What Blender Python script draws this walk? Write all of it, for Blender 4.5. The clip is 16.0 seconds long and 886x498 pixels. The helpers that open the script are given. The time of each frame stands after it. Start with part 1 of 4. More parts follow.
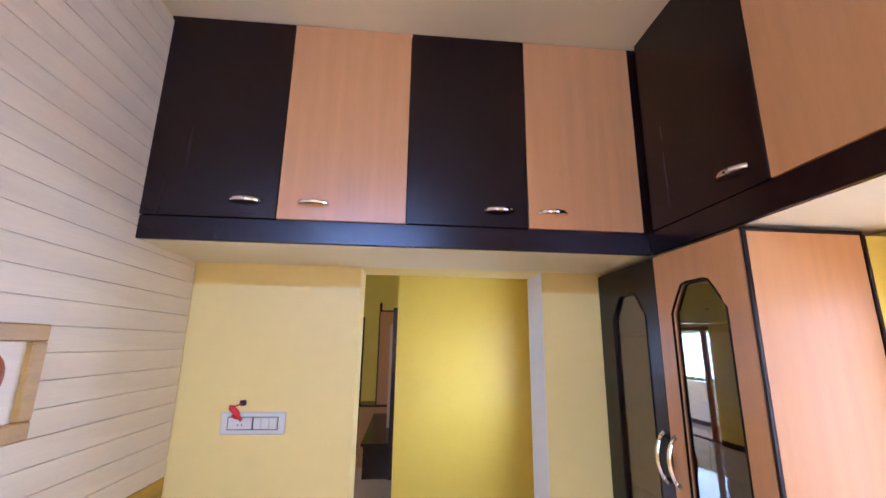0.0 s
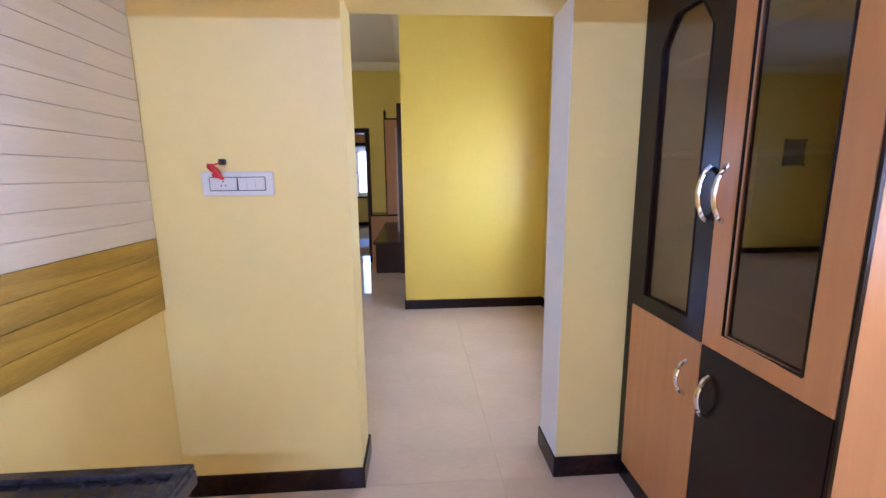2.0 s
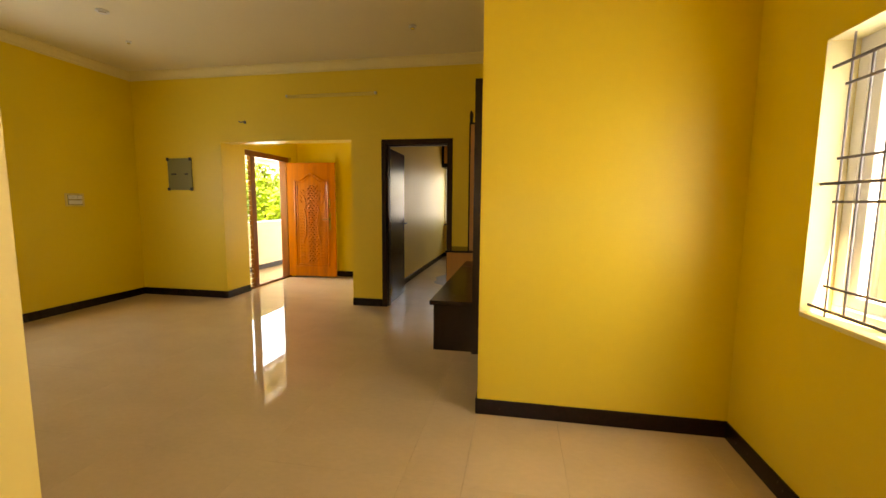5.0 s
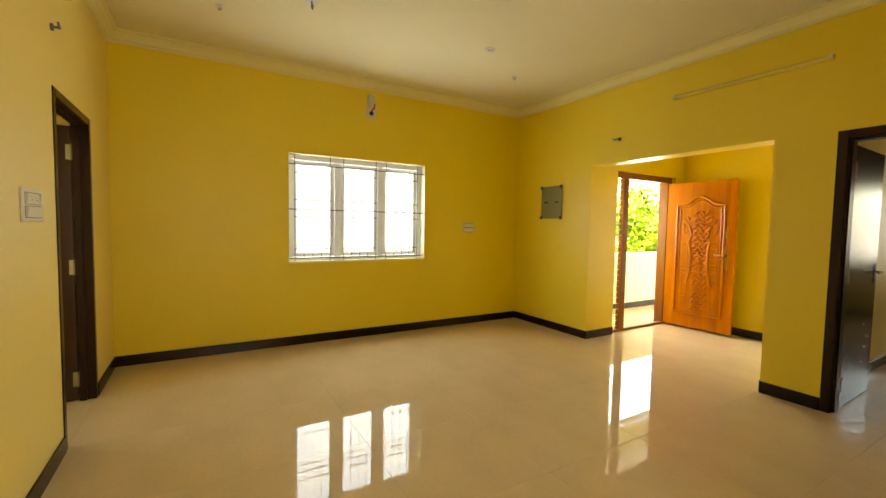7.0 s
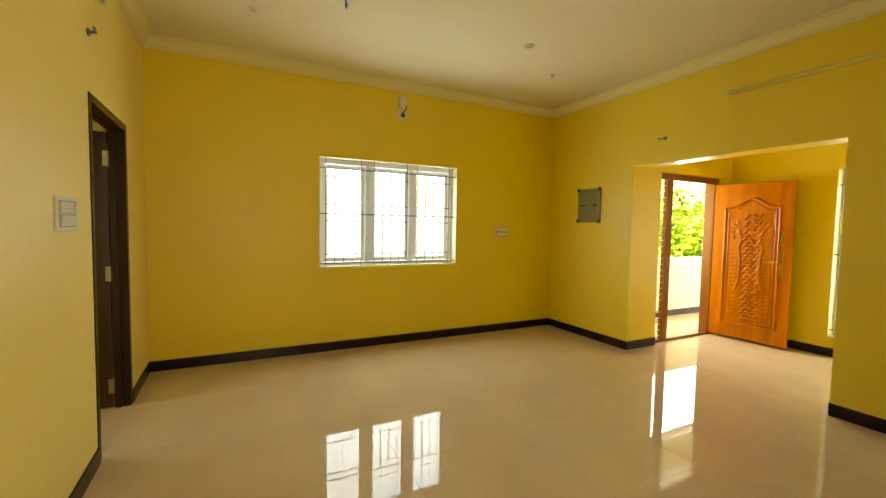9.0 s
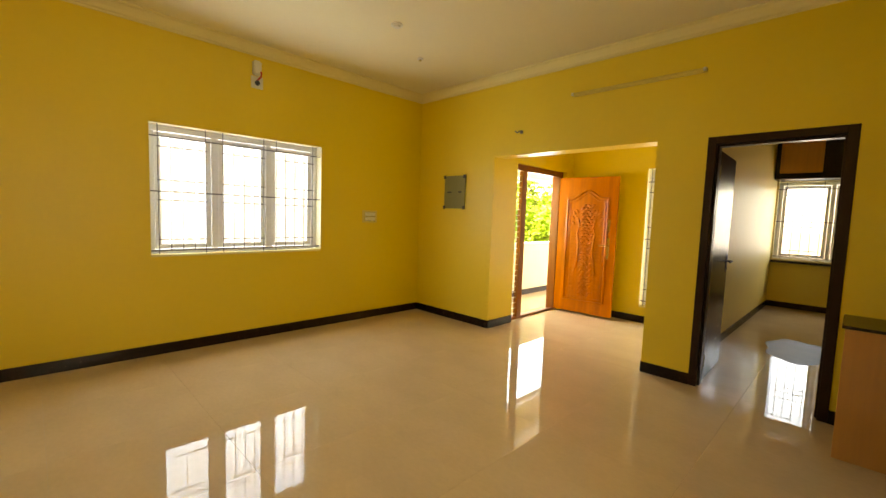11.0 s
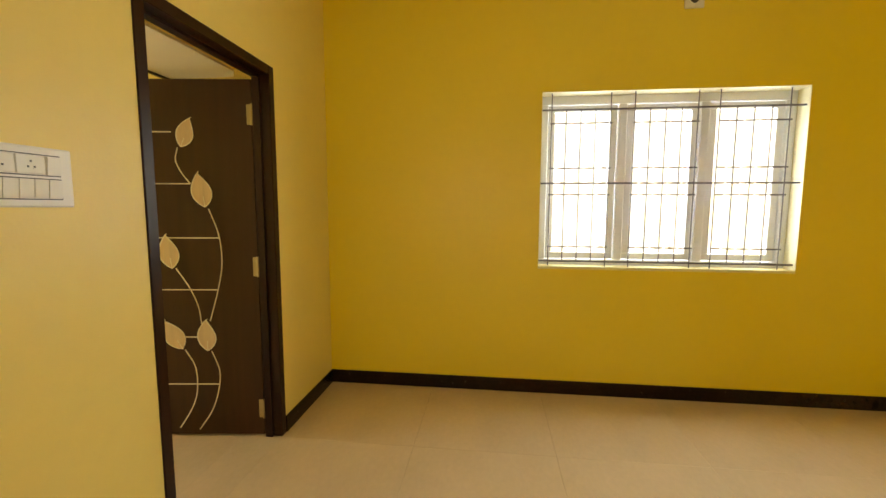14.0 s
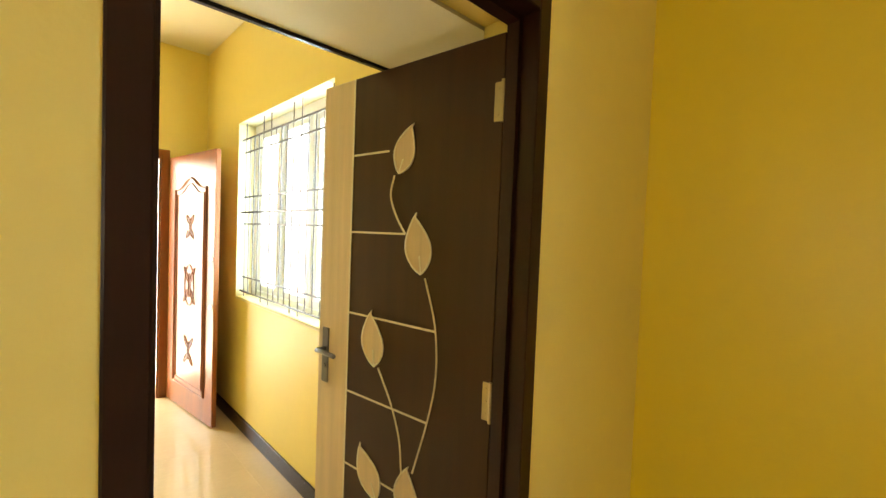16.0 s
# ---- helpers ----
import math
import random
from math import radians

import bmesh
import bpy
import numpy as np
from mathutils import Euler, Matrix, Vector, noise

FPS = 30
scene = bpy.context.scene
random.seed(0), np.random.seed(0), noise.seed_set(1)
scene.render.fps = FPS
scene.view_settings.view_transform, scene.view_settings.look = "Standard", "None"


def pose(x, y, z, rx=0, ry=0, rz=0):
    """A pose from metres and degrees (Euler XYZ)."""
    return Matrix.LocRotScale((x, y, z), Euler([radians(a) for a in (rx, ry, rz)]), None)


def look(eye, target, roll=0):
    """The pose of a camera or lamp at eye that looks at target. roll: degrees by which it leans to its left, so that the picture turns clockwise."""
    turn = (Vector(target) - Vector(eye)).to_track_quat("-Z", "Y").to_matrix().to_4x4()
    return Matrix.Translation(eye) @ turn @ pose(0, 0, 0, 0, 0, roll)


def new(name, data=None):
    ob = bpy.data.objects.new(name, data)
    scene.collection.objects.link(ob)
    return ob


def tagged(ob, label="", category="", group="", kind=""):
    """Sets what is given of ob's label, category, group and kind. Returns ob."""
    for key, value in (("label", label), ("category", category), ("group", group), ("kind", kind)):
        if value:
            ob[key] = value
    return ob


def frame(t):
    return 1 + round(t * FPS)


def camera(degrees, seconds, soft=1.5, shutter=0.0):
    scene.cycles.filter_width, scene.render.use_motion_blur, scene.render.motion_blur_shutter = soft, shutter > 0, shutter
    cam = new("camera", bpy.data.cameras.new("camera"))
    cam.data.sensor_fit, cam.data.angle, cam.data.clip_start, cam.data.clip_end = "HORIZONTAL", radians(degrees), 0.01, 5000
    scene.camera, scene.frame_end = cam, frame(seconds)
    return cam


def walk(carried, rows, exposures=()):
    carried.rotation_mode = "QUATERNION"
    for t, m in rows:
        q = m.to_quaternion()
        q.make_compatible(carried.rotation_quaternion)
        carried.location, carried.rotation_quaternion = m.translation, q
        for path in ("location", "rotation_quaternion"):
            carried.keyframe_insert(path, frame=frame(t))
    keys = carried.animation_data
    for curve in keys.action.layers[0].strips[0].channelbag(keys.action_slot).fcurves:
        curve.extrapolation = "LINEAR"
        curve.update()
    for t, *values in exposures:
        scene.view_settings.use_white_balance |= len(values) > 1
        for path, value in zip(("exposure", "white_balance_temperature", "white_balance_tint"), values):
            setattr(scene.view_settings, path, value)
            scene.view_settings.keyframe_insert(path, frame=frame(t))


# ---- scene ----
cam = camera(93.8, 16.0)
PATH = [
    (0, (5.18, -2.226, 1.713), (5.351, -0.284, 2.16), 0.8),
    (0.5, (5.183, -2.191, 1.651), (5.366, -0.212, 1.875), 1.0),
    (1, (5.184, -2.156, 1.563), (5.375, -0.165, 1.548), 0.9),
    (1.5, (5.213, -2.054, 1.425), (5.38, -0.079, 1.158), -0.6),
    (2, (5.23, -1.922, 1.39), (5.354, 0.043, 1.042), -0.6),
    (2.5, (5.217, -1.69, 1.381), (5.369, 0.275, 1.042), 0.3),
    (3, (5.248, -1.44, 1.379), (5.423, 0.524, 1.041), 0.2),
    (3.2, (5.265, -1.303, 1.377), (5.419, 0.664, 1.045), 1.1),
    (5.3, (5.33, -0.089, 1.351), (4.81, 1.831, 1.148), 0.4),
    (5.5, (5.298, 0.019, 1.375), (4.656, 1.902, 1.177), 0.7),
    (6, (5.155, 0.339, 1.395), (4.258, 2.12, 1.239), 2.4),
    (6.5, (4.995, 0.546, 1.359), (3.69, 2.055, 1.218), 1.6),
    (7, (4.839, 0.71, 1.381), (3.116, 1.721, 1.267), 1.0),
    (7.5, (4.73, 0.736, 1.389), (2.826, 1.344, 1.326), 0.2),
    (8, (4.688, 0.728, 1.383), (2.761, 1.262, 1.329), 0.1),
    (8.5, (4.654, 0.698, 1.413), (2.78, 1.391, 1.321), 0.5),
    (9, (4.65, 0.703, 1.417), (2.872, 1.611, 1.307), 1.0),
    (9.5, (4.663, 0.748, 1.388), (3.02, 1.882, 1.27), 1.2),
    (10, (4.646, 0.766, 1.386), (3.17, 2.109, 1.24), 1.8),
    (10.2, (4.636, 0.763, 1.387), (3.237, 2.184, 1.23), 2.0),
    (12.3, (4.224, 0.99, 1.437), (2.655, 2.2, 1.165), 2.4),
    (12.5, (4.121, 1.048, 1.396), (2.409, 2.055, 1.156), 2.1),
    (13, (3.734, 1.082, 1.345), (1.822, 1.639, 1.162), 1.4),
    (13.5, (3.378, 1.157, 1.348), (1.397, 1.351, 1.158), 0.5),
    (14, (3.013, 1.224, 1.368), (1.037, 0.994, 1.164), 0.2),
    (14.5, (2.611, 1.144, 1.372), (0.698, 0.579, 1.223), 1.1),
    (15, (2.262, 1.044, 1.374), (0.535, 0.047, 1.215), 1.0),
    (15.5, (1.944, 0.893, 1.421), (0.511, -0.491, 1.25), 1.8),
    (16, (1.715, 0.627, 1.492), (0.323, -0.807, 1.424), 2.2),
]
walk(cam, [(t, look(eye, target, roll)) for t, eye, target, roll in PATH],
     [(0.0, 3.3, 5300, 39), (1.0, 3.32, 5150, 38), (2.0, 3.35, 5050, 42), (3.2, 3.2, 4850, 46), (5.3, 2.9, 13500, 24), (6.0, 2.98, 13400, 20), (6.5, 3.2, 13300, 20), (7.5, 3.27, 12800, 9), (9.0, 3.2, 12800, 11), (10.0, 3.25, 13200, 22), (12.5, 3.1, 13200, 20), (13.0, 3.28, 12800, 17), (14.0, 3.36, 12700, 20), (15.0, 3.48, 12500, 20), (16.0, 3.5, 11000, 15)])

# ---- sky, sun and lamps ----
world = bpy.data.worlds.new("sky")
scene.world = world
world.use_nodes = True
sky = world.node_tree.nodes.new("ShaderNodeTexSky")
sky.sky_type, sky.sun_disc = "NISHITA", False
sky.sun_elevation, sky.sun_rotation = radians(58), radians(165)
world.node_tree.links.new(sky.outputs[0], world.node_tree.nodes["Background"].inputs[0])
world.node_tree.nodes["Background"].inputs[1].default_value = 0.15
sun = new("sun", bpy.data.lights.new("sun", "SUN"))
sun.data.energy, sun.data.angle, sun.data.color = 5.0, radians(0.5), (1, 0.96, 0.90)
SUN_UP, SUN_WAY = radians(58), radians(165)  # the sun stands south by east
sun.matrix_world = look((0, 0, 0), (-math.cos(SUN_UP) * math.sin(SUN_WAY), -math.cos(SUN_UP) * math.cos(SUN_WAY), -math.sin(SUN_UP)))


def area(name, eye, target, w, h, power, colour):
    """A lamp that stands in for the daylight of an opening, or a tube."""
    lamp = new(name, bpy.data.lights.new(name, "AREA"))
    lamp.data.shape, lamp.data.size, lamp.data.size_y = "RECTANGLE", w, h
    lamp.data.energy, lamp.data.color = power, colour
    lamp.matrix_world = look(eye, target)
    return lamp


DAY = (0.70, 0.88, 1.0)
COOL = (0.46, 0.70, 1.0)  # deeper blue, from open sky
area("daylight_hall_window", (-0.26, 2.41, 1.54), (1, 2.41, 1.54), 1.7, 1.24, 9, (0.40, 0.64, 1.0))
area("daylight_side_window", (6.82, 1.2, 1.45), (5, 1.2, 1.45), 1.15, 1.14, 7.5, DAY)
area("daylight_foyer_window", (2.70, 7.05, 1.15), (2.70, 5, 1.15), 0.42, 1.9, 4.5, COOL)
area("daylight_entry", (0.12, 7.2, 1.53), (3, 7.2, 1.0), 4.0, 1.05, 24, COOL)
area("daylight_back_bedroom", (4.3, 10.36, 1.49), (4.3, 5, 1.49), 1.3, 1.3, 3.8, COOL)
area("daylight_front_bedroom", (0.39, -2.0, 1.6), (3, -2.0, 1.6), 1.4, 1.3, 13, (0.40, 0.70, 1.0))
area("daylight_bedroom_doorway", (1.38, -3.82, 1.05), (1.38, 0, 1.0), 0.86, 2.0, 4.5, (0.45, 0.70, 1.0))
# Fill light from an unseen window added in the kitchen's south wall.
area("daylight_kitchen_window", (5.0, -4.42, 1.6), (5.0, 0, 1.6), 1.2, 1.1, 0.9, DAY)
area("daylight_kitchen_side", (6.90, -2.15, 1.5), (4, -2.15, 1.3), 1.5, 0.95, 2.3, (0.92, 0.93, 0.90))
area("kitchen_tube", (4.75, -4.1, 2.82), (4.75, -1, 2.0), 1.2, 0.06, 5.5, (0.36, 0.60, 1.0))

# ---- materials ----


def material(name, colour, rough=0.5, metal=0.0, vary=0.06, scale=3.0, bump=0.0, bump_scale=60.0, coat=0.0, stretch=(1, 1, 1), dark=None, fine=0.0, gloss=0.5):
    """A principled surface: two scales of noise vary its colour, a third its relief."""
    m = bpy.data.materials.new(name)
    m.use_nodes = True
    n, l = m.node_tree.nodes, m.node_tree.links
    p = n["Principled BSDF"]
    p.inputs["Roughness"].default_value, p.inputs["Metallic"].default_value = rough, metal
    p.inputs["Specular IOR Level"].default_value = gloss
    p.inputs["Coat Weight"].default_value, p.inputs["Coat Roughness"].default_value = coat, 0.08
    where = n.new("ShaderNodeTexCoord")
    place = n.new("ShaderNodeMapping")
    place.inputs["Scale"].default_value = stretch
    l.new(where.outputs["Object"], place.inputs["Vector"])
    big, small, ramp = n.new("ShaderNodeTexNoise"), n.new("ShaderNodeTexNoise"), n.new("ShaderNodeMix")
    big.inputs["Scale"].default_value, big.inputs["Detail"].default_value = scale, 4
    small.inputs["Scale"].default_value, small.inputs["Detail"].default_value = scale * 14, 6
    for t in (big, small):
        l.new(place.outputs[0], t.inputs["Vector"])
    mixed = n.new("ShaderNodeMath")
    mixed.operation = "MULTIPLY_ADD"
    mixed.inputs[1].default_value = 0.45 + fine
    l.new(small.outputs["Fac"], mixed.inputs[0])
    l.new(big.outputs["Fac"], mixed.inputs[2])
    span = n.new("ShaderNodeMapRange")
    span.inputs["From Min"].default_value, span.inputs["From Max"].default_value = 0.45, 1.0 + fine
    l.new(mixed.outputs[0], span.inputs["Value"])
    ramp.data_type = "RGBA"
    low = dark or [c * (1 - vary) for c in colour]
    ramp.inputs[6].default_value = (*low, 1)
    ramp.inputs[7].default_value = (*[min(1, c * (1 + vary * 0.5)) for c in colour], 1)
    l.new(span.outputs[0], ramp.inputs[0])
    l.new(ramp.outputs[2], p.inputs["Base Color"])
    rr = n.new("ShaderNodeMapRange")
    rr.inputs["To Min"].default_value, rr.inputs["To Max"].default_value = rough * 0.85, min(1, rough * 1.2)
    l.new(big.outputs["Fac"], rr.inputs["Value"])
    l.new(rr.outputs[0], p.inputs["Roughness"])
    if bump:
        relief, b = n.new("ShaderNodeTexNoise"), n.new("ShaderNodeBump")
        relief.inputs["Scale"].default_value, relief.inputs["Detail"].default_value = bump_scale, 4
        l.new(place.outputs[0], relief.inputs["Vector"])
        b.inputs["Strength"].default_value, b.inputs["Distance"].default_value = bump, 0.002
        l.new(relief.outputs["Fac"], b.inputs["Height"])
        l.new(b.outputs[0], p.inputs["Normal"])
    return m


WALL = material("wall_paint", (0.86, 0.615, 0.075), 0.40, vary=0.04, scale=1.2, bump=0.25, bump_scale=90)
# Paler paint for other rooms and south wall, partly carrying their brighter light.
WALLBRIGHT = material("pale_brightened_wall_paint", (0.89, 0.68, 0.22), 0.45, vary=0.04, scale=1.2, bump=0.25, bump_scale=90)
CEIL = material("ceiling_paint", (0.83, 0.73, 0.48), 0.8, vary=0.03, scale=1.5, bump=0.2, bump_scale=80)
COVE = material("cove_paint", (0.84, 0.71, 0.36), 0.7, vary=0.03)
TILE = material("vitrified_tile", (0.68, 0.50, 0.315), 0.014, vary=0.10, scale=1.6, stretch=(1, 1.7, 1), gloss=0.33)
PLANKJOINT = material("plank_joint", (0.62, 0.52, 0.38), 0.8)
GROUT = material("tile_joint", (0.54, 0.45, 0.35), 0.7)
SKIRT = material("dark_granite_skirting", (0.020, 0.007, 0.005), 0.25, vary=0.4, scale=30, gloss=0.25)
GRANITE = material("black_granite", (0.035, 0.032, 0.036), 0.15, vary=0.7, scale=60)
DARK = material("dark_wenge_laminate", (0.013, 0.004, 0.003), 0.25, vary=0.25, scale=2.5, bump=0.03, bump_scale=40, stretch=(9, 9, 0.6), gloss=0.3)
DOORDARK = material("dark_brown_door_laminate", (0.052, 0.018, 0.006), 0.35, vary=0.25, scale=2.5, bump=0.03, bump_scale=40, stretch=(9, 9, 0.6), gloss=0.3)
TAN = material("light_beech_laminate", (0.59, 0.275, 0.09), 0.30, vary=0.11, scale=3.0, bump=0.1, bump_scale=40, stretch=(9, 9, 0.5))
FRAMEWOOD = material("dark_painted_frame", (0.026, 0.006, 0.003), 0.3, vary=0.35, scale=2, stretch=(6, 6, 0.6), gloss=0.25)
REDTEAK = material("red_brown_door_varnish", (0.36, 0.10, 0.03), 0.32, vary=0.3, scale=2.2, stretch=(7, 7, 0.6))
TEAK = material("varnished_teak", (0.57, 0.155, 0.012), 0.30, vary=0.35, scale=2.2, bump=0.15, bump_scale=30, gloss=0.3, stretch=(7, 7, 0.6))
TEAKDARK = material("reddish_teak_frame", (0.28, 0.085, 0.02), 0.3, vary=0.35, scale=2.2, stretch=(6, 6, 0.6))
CREAMLAM = material("pale_ash_laminate", (0.70, 0.52, 0.39), 0.35, vary=0.18, scale=3.0, stretch=(9, 9, 0.5))
GROOVE = material("white_groove_paint", (0.80, 0.72, 0.62), 0.45)
DUST = material("cement_dust", (0.15, 0.12, 0.085), 0.5, vary=0.4, scale=5)
UPVC = material("white_window_frame", (0.86, 0.86, 0.86), 0.3, vary=0.03)
# added translucency lets daylight brighten the frames, in place of glare from the panes
soak, blend = UPVC.node_tree.nodes.new("ShaderNodeBsdfTranslucent"), UPVC.node_tree.nodes.new("ShaderNodeMixShader")
soak.inputs[0].default_value = (0.85, 0.88, 0.92, 1)
blend.inputs[0].default_value = 0.07
UPVC.node_tree.links.new(UPVC.node_tree.nodes["Principled BSDF"].outputs[0], blend.inputs[1])
UPVC.node_tree.links.new(soak.outputs[0], blend.inputs[2])
UPVC.node_tree.links.new(blend.outputs[0], UPVC.node_tree.nodes["Material Output"].inputs[0])
GOLD = material("polished_brass", (0.66, 0.48, 0.22), 0.2, metal=1.0, vary=0.1)
CREAMPAINT = material("cream_reveal_paint", (0.84, 0.76, 0.50), 0.6, vary=0.04)
# White stands in for cool hall daylight on the yellow jamb.
JAMBLIT = material("daylit_jamb_paint", (0.82, 0.78, 0.67), 0.6, vary=0.04, bump=0.25, bump_scale=90)
IRON = material("grey_painted_steel", (0.17, 0.16, 0.19), 0.4, vary=0.2, metal=0.2)
BATTENYELLOW = material("yellow_batten_paint", (0.80, 0.62, 0.17), 0.5)
CREAMPLASTIC = material("cream_yellow_switch_plastic", (0.76, 0.60, 0.22), 0.35, vary=0.04)
PLASTIC = material("white_switch_plastic", (0.74, 0.70, 0.60), 0.3, vary=0.03)
GREYPLATE = material("grey_green_metal_plate", (0.22, 0.21, 0.085), 0.35, vary=0.1)
BLACK = material("black_plastic", (0.02, 0.02, 0.022), 0.35)
RED = material("red_ribbon", (0.62, 0.02, 0.015), 0.5)
CHROME = material("polished_chrome", (0.75, 0.74, 0.72), 0.14, metal=1.0, vary=0.05)
BRASS = material("satin_brass", (0.42, 0.34, 0.20), 0.32, metal=1.0, vary=0.1)
PLANK = material("cream_plank_tile", (0.82, 0.71, 0.52), 0.35, vary=0.10, scale=2.0, stretch=(2, 0.6, 6), bump=0.1, bump_scale=30)
FRAMEBEECH = material("yellow_beech_frame", (0.55, 0.33, 0.09), 0.4, vary=0.2, scale=4, stretch=(2, 2, 8))
OAK = material("brown_oak_plank", (0.50, 0.30, 0.02), 0.4, vary=0.45, scale=2.5, stretch=(2, 0.7, 8), bump=0.2, bump_scale=30)
WHITEWASH = material("whitewashed_sheet", (0.70, 0.82, 0.96), 0.7, vary=0.04)
RENDER = material("white_outdoor_paint", (0.86, 0.86, 0.85), 0.7, vary=0.06, bump=0.3)
LEAF = material("leaf", (0.22, 0.40, 0.03), 0.5, vary=0.5, scale=6)
BARK = material("bark", (0.12, 0.08, 0.05), 0.9, vary=0.4, bump=0.8, bump_scale=20)
EARTH = material("dry_ground", (0.22, 0.17, 0.11), 0.95, vary=0.3, scale=0.4, bump=0.5, bump_scale=5)


def glass(name, tint, rough, mirror):
    """Thin glass: mostly clear, with a gloss that grows at a slant, from mirror straight on."""
    m = bpy.data.materials.new(name)
    m.use_nodes = True
    n, l = m.node_tree.nodes, m.node_tree.links
    n.remove(n["Principled BSDF"])
    clear, shine, mix = n.new("ShaderNodeBsdfTransparent"), n.new("ShaderNodeBsdfGlossy"), n.new("ShaderNodeMixShader")
    clear.inputs[0].default_value = (*tint, 1)
    shine.inputs["Roughness"].default_value = rough
    slant, power, span = n.new("ShaderNodeLayerWeight"), n.new("ShaderNodeMath"), n.new("ShaderNodeMath")
    slant.inputs["Blend"].default_value = 0.5
    power.operation, power.inputs[1].default_value = "POWER", 5.0
    span.operation, span.inputs[1].default_value, span.inputs[2].default_value = "MULTIPLY_ADD", 1 - mirror, mirror
    l.new(slant.outputs["Facing"], power.inputs[0])
    l.new(power.outputs[0], span.inputs[0])
    l.new(span.outputs[0], mix.inputs[0])
    l.new(clear.outputs[0], mix.inputs[1])
    l.new(shine.outputs[0], mix.inputs[2])
    l.new(mix.outputs[0], n["Material Output"].inputs[0])
    return m


PANE = glass("window_glass", (0.96, 0.97, 0.97), 0.02, 0.04)
SMOKED = glass("smoked_cabinet_glass", (0.50, 0.32, 0.20), 0.015, 0.22)

# ---- mesh helpers ----


def put(name, bm, mat, parent=None, label="", category="", group="", kind=""):
    """Links a bmesh as one mesh object."""
    me = bpy.data.meshes.new(name)
    bmesh.ops.recalc_face_normals(bm, faces=bm.faces)
    bm.to_mesh(me)
    bm.free()
    me.materials.append(mat)
    ob = new(name, me)
    if parent:
        ob.parent = parent
    return tagged(ob, label, category, group, kind)


def thing(name, at, label, category, group=""):
    """An empty at the base of a thing made of parts."""
    ob = new(name)
    ob.empty_display_size = 0.1
    ob.location = at
    return tagged(ob, label, category, group)


def box(bm, x0, x1, y0, y1, z0, z1, bevel=0.0, turn=None, segments=1):
    """Adds a box, with bevelled edges, to bm."""
    made = bmesh.ops.create_cube(bm, size=1, matrix=Matrix.Translation(((x0 + x1) / 2, (y0 + y1) / 2, (z0 + z1) / 2)) @ Matrix.Diagonal((abs(x1 - x0), abs(y1 - y0), abs(z1 - z0), 1)))
    verts = made["verts"]
    if bevel:
        edges = list({e for v in verts for e in v.link_edges})
        out = bmesh.ops.bevel(bm, geom=edges, offset=bevel, segments=segments, affect="EDGES")
        verts = out["verts"]
    if turn is not None:
        bmesh.ops.transform(bm, matrix=turn, verts=list(set(verts)))
    return verts


def boxes(*rows, bevel=0.0, segments=1):
    bm = bmesh.new()
    for r in rows:
        box(bm, *r, bevel=bevel, segments=segments)
    return bm


def rod(bm, a, b, r, sides=8, r2=None):
    """Adds a rod from a to b."""
    a, b = Vector(a), Vector(b)
    way = b - a
    m = Matrix.Translation((a + b) / 2) @ way.to_track_quat("Z", "Y").to_matrix().to_4x4()
    bmesh.ops.create_cone(bm, cap_ends=True, segments=sides, radius1=r, radius2=r if r2 is None else r2, depth=way.length, matrix=m)


def pipe(bm, points, r, sides=6, flat=1.0):
    """Adds a bent tube along points."""
    pts = [Vector(p) for p in points]
    rings = []
    for i, p in enumerate(pts):
        way = (pts[min(i + 1, len(pts) - 1)] - pts[max(i - 1, 0)]).normalized()
        side = way.cross(Vector((0, 0, 1)) if abs(way.z) < 0.9 else Vector((0, 1, 0))).normalized()
        up = side.cross(way)
        rings.append([bm.verts.new(p + r * (math.cos(2 * math.pi * k / sides) * side + flat * math.sin(2 * math.pi * k / sides) * up)) for k in range(sides)])
    for a, b in zip(rings, rings[1:]):
        for k in range(sides):
            bm.faces.new((a[k], a[(k + 1) % sides], b[(k + 1) % sides], b[k]))
    bm.faces.new(rings[0]), bm.faces.new(rings[-1])


def prism(bm, outline, axis, a, b):
    """Adds a slab with the outline (u, v) drawn across the given axis, from a to b along it."""
    def at(u, v, w):
        return {"x": (w, u, v), "y": (u, w, v), "z": (u, v, w)}[axis]
    lo = [bm.verts.new(at(u, v, a)) for u, v in outline]
    hi = [bm.verts.new(at(u, v, b)) for u, v in outline]
    bm.faces.new(lo), bm.faces.new(hi)
    for k in range(len(lo)):
        j = (k + 1) % len(lo)
        bm.faces.new((lo[k], lo[j], hi[j], hi[k]))


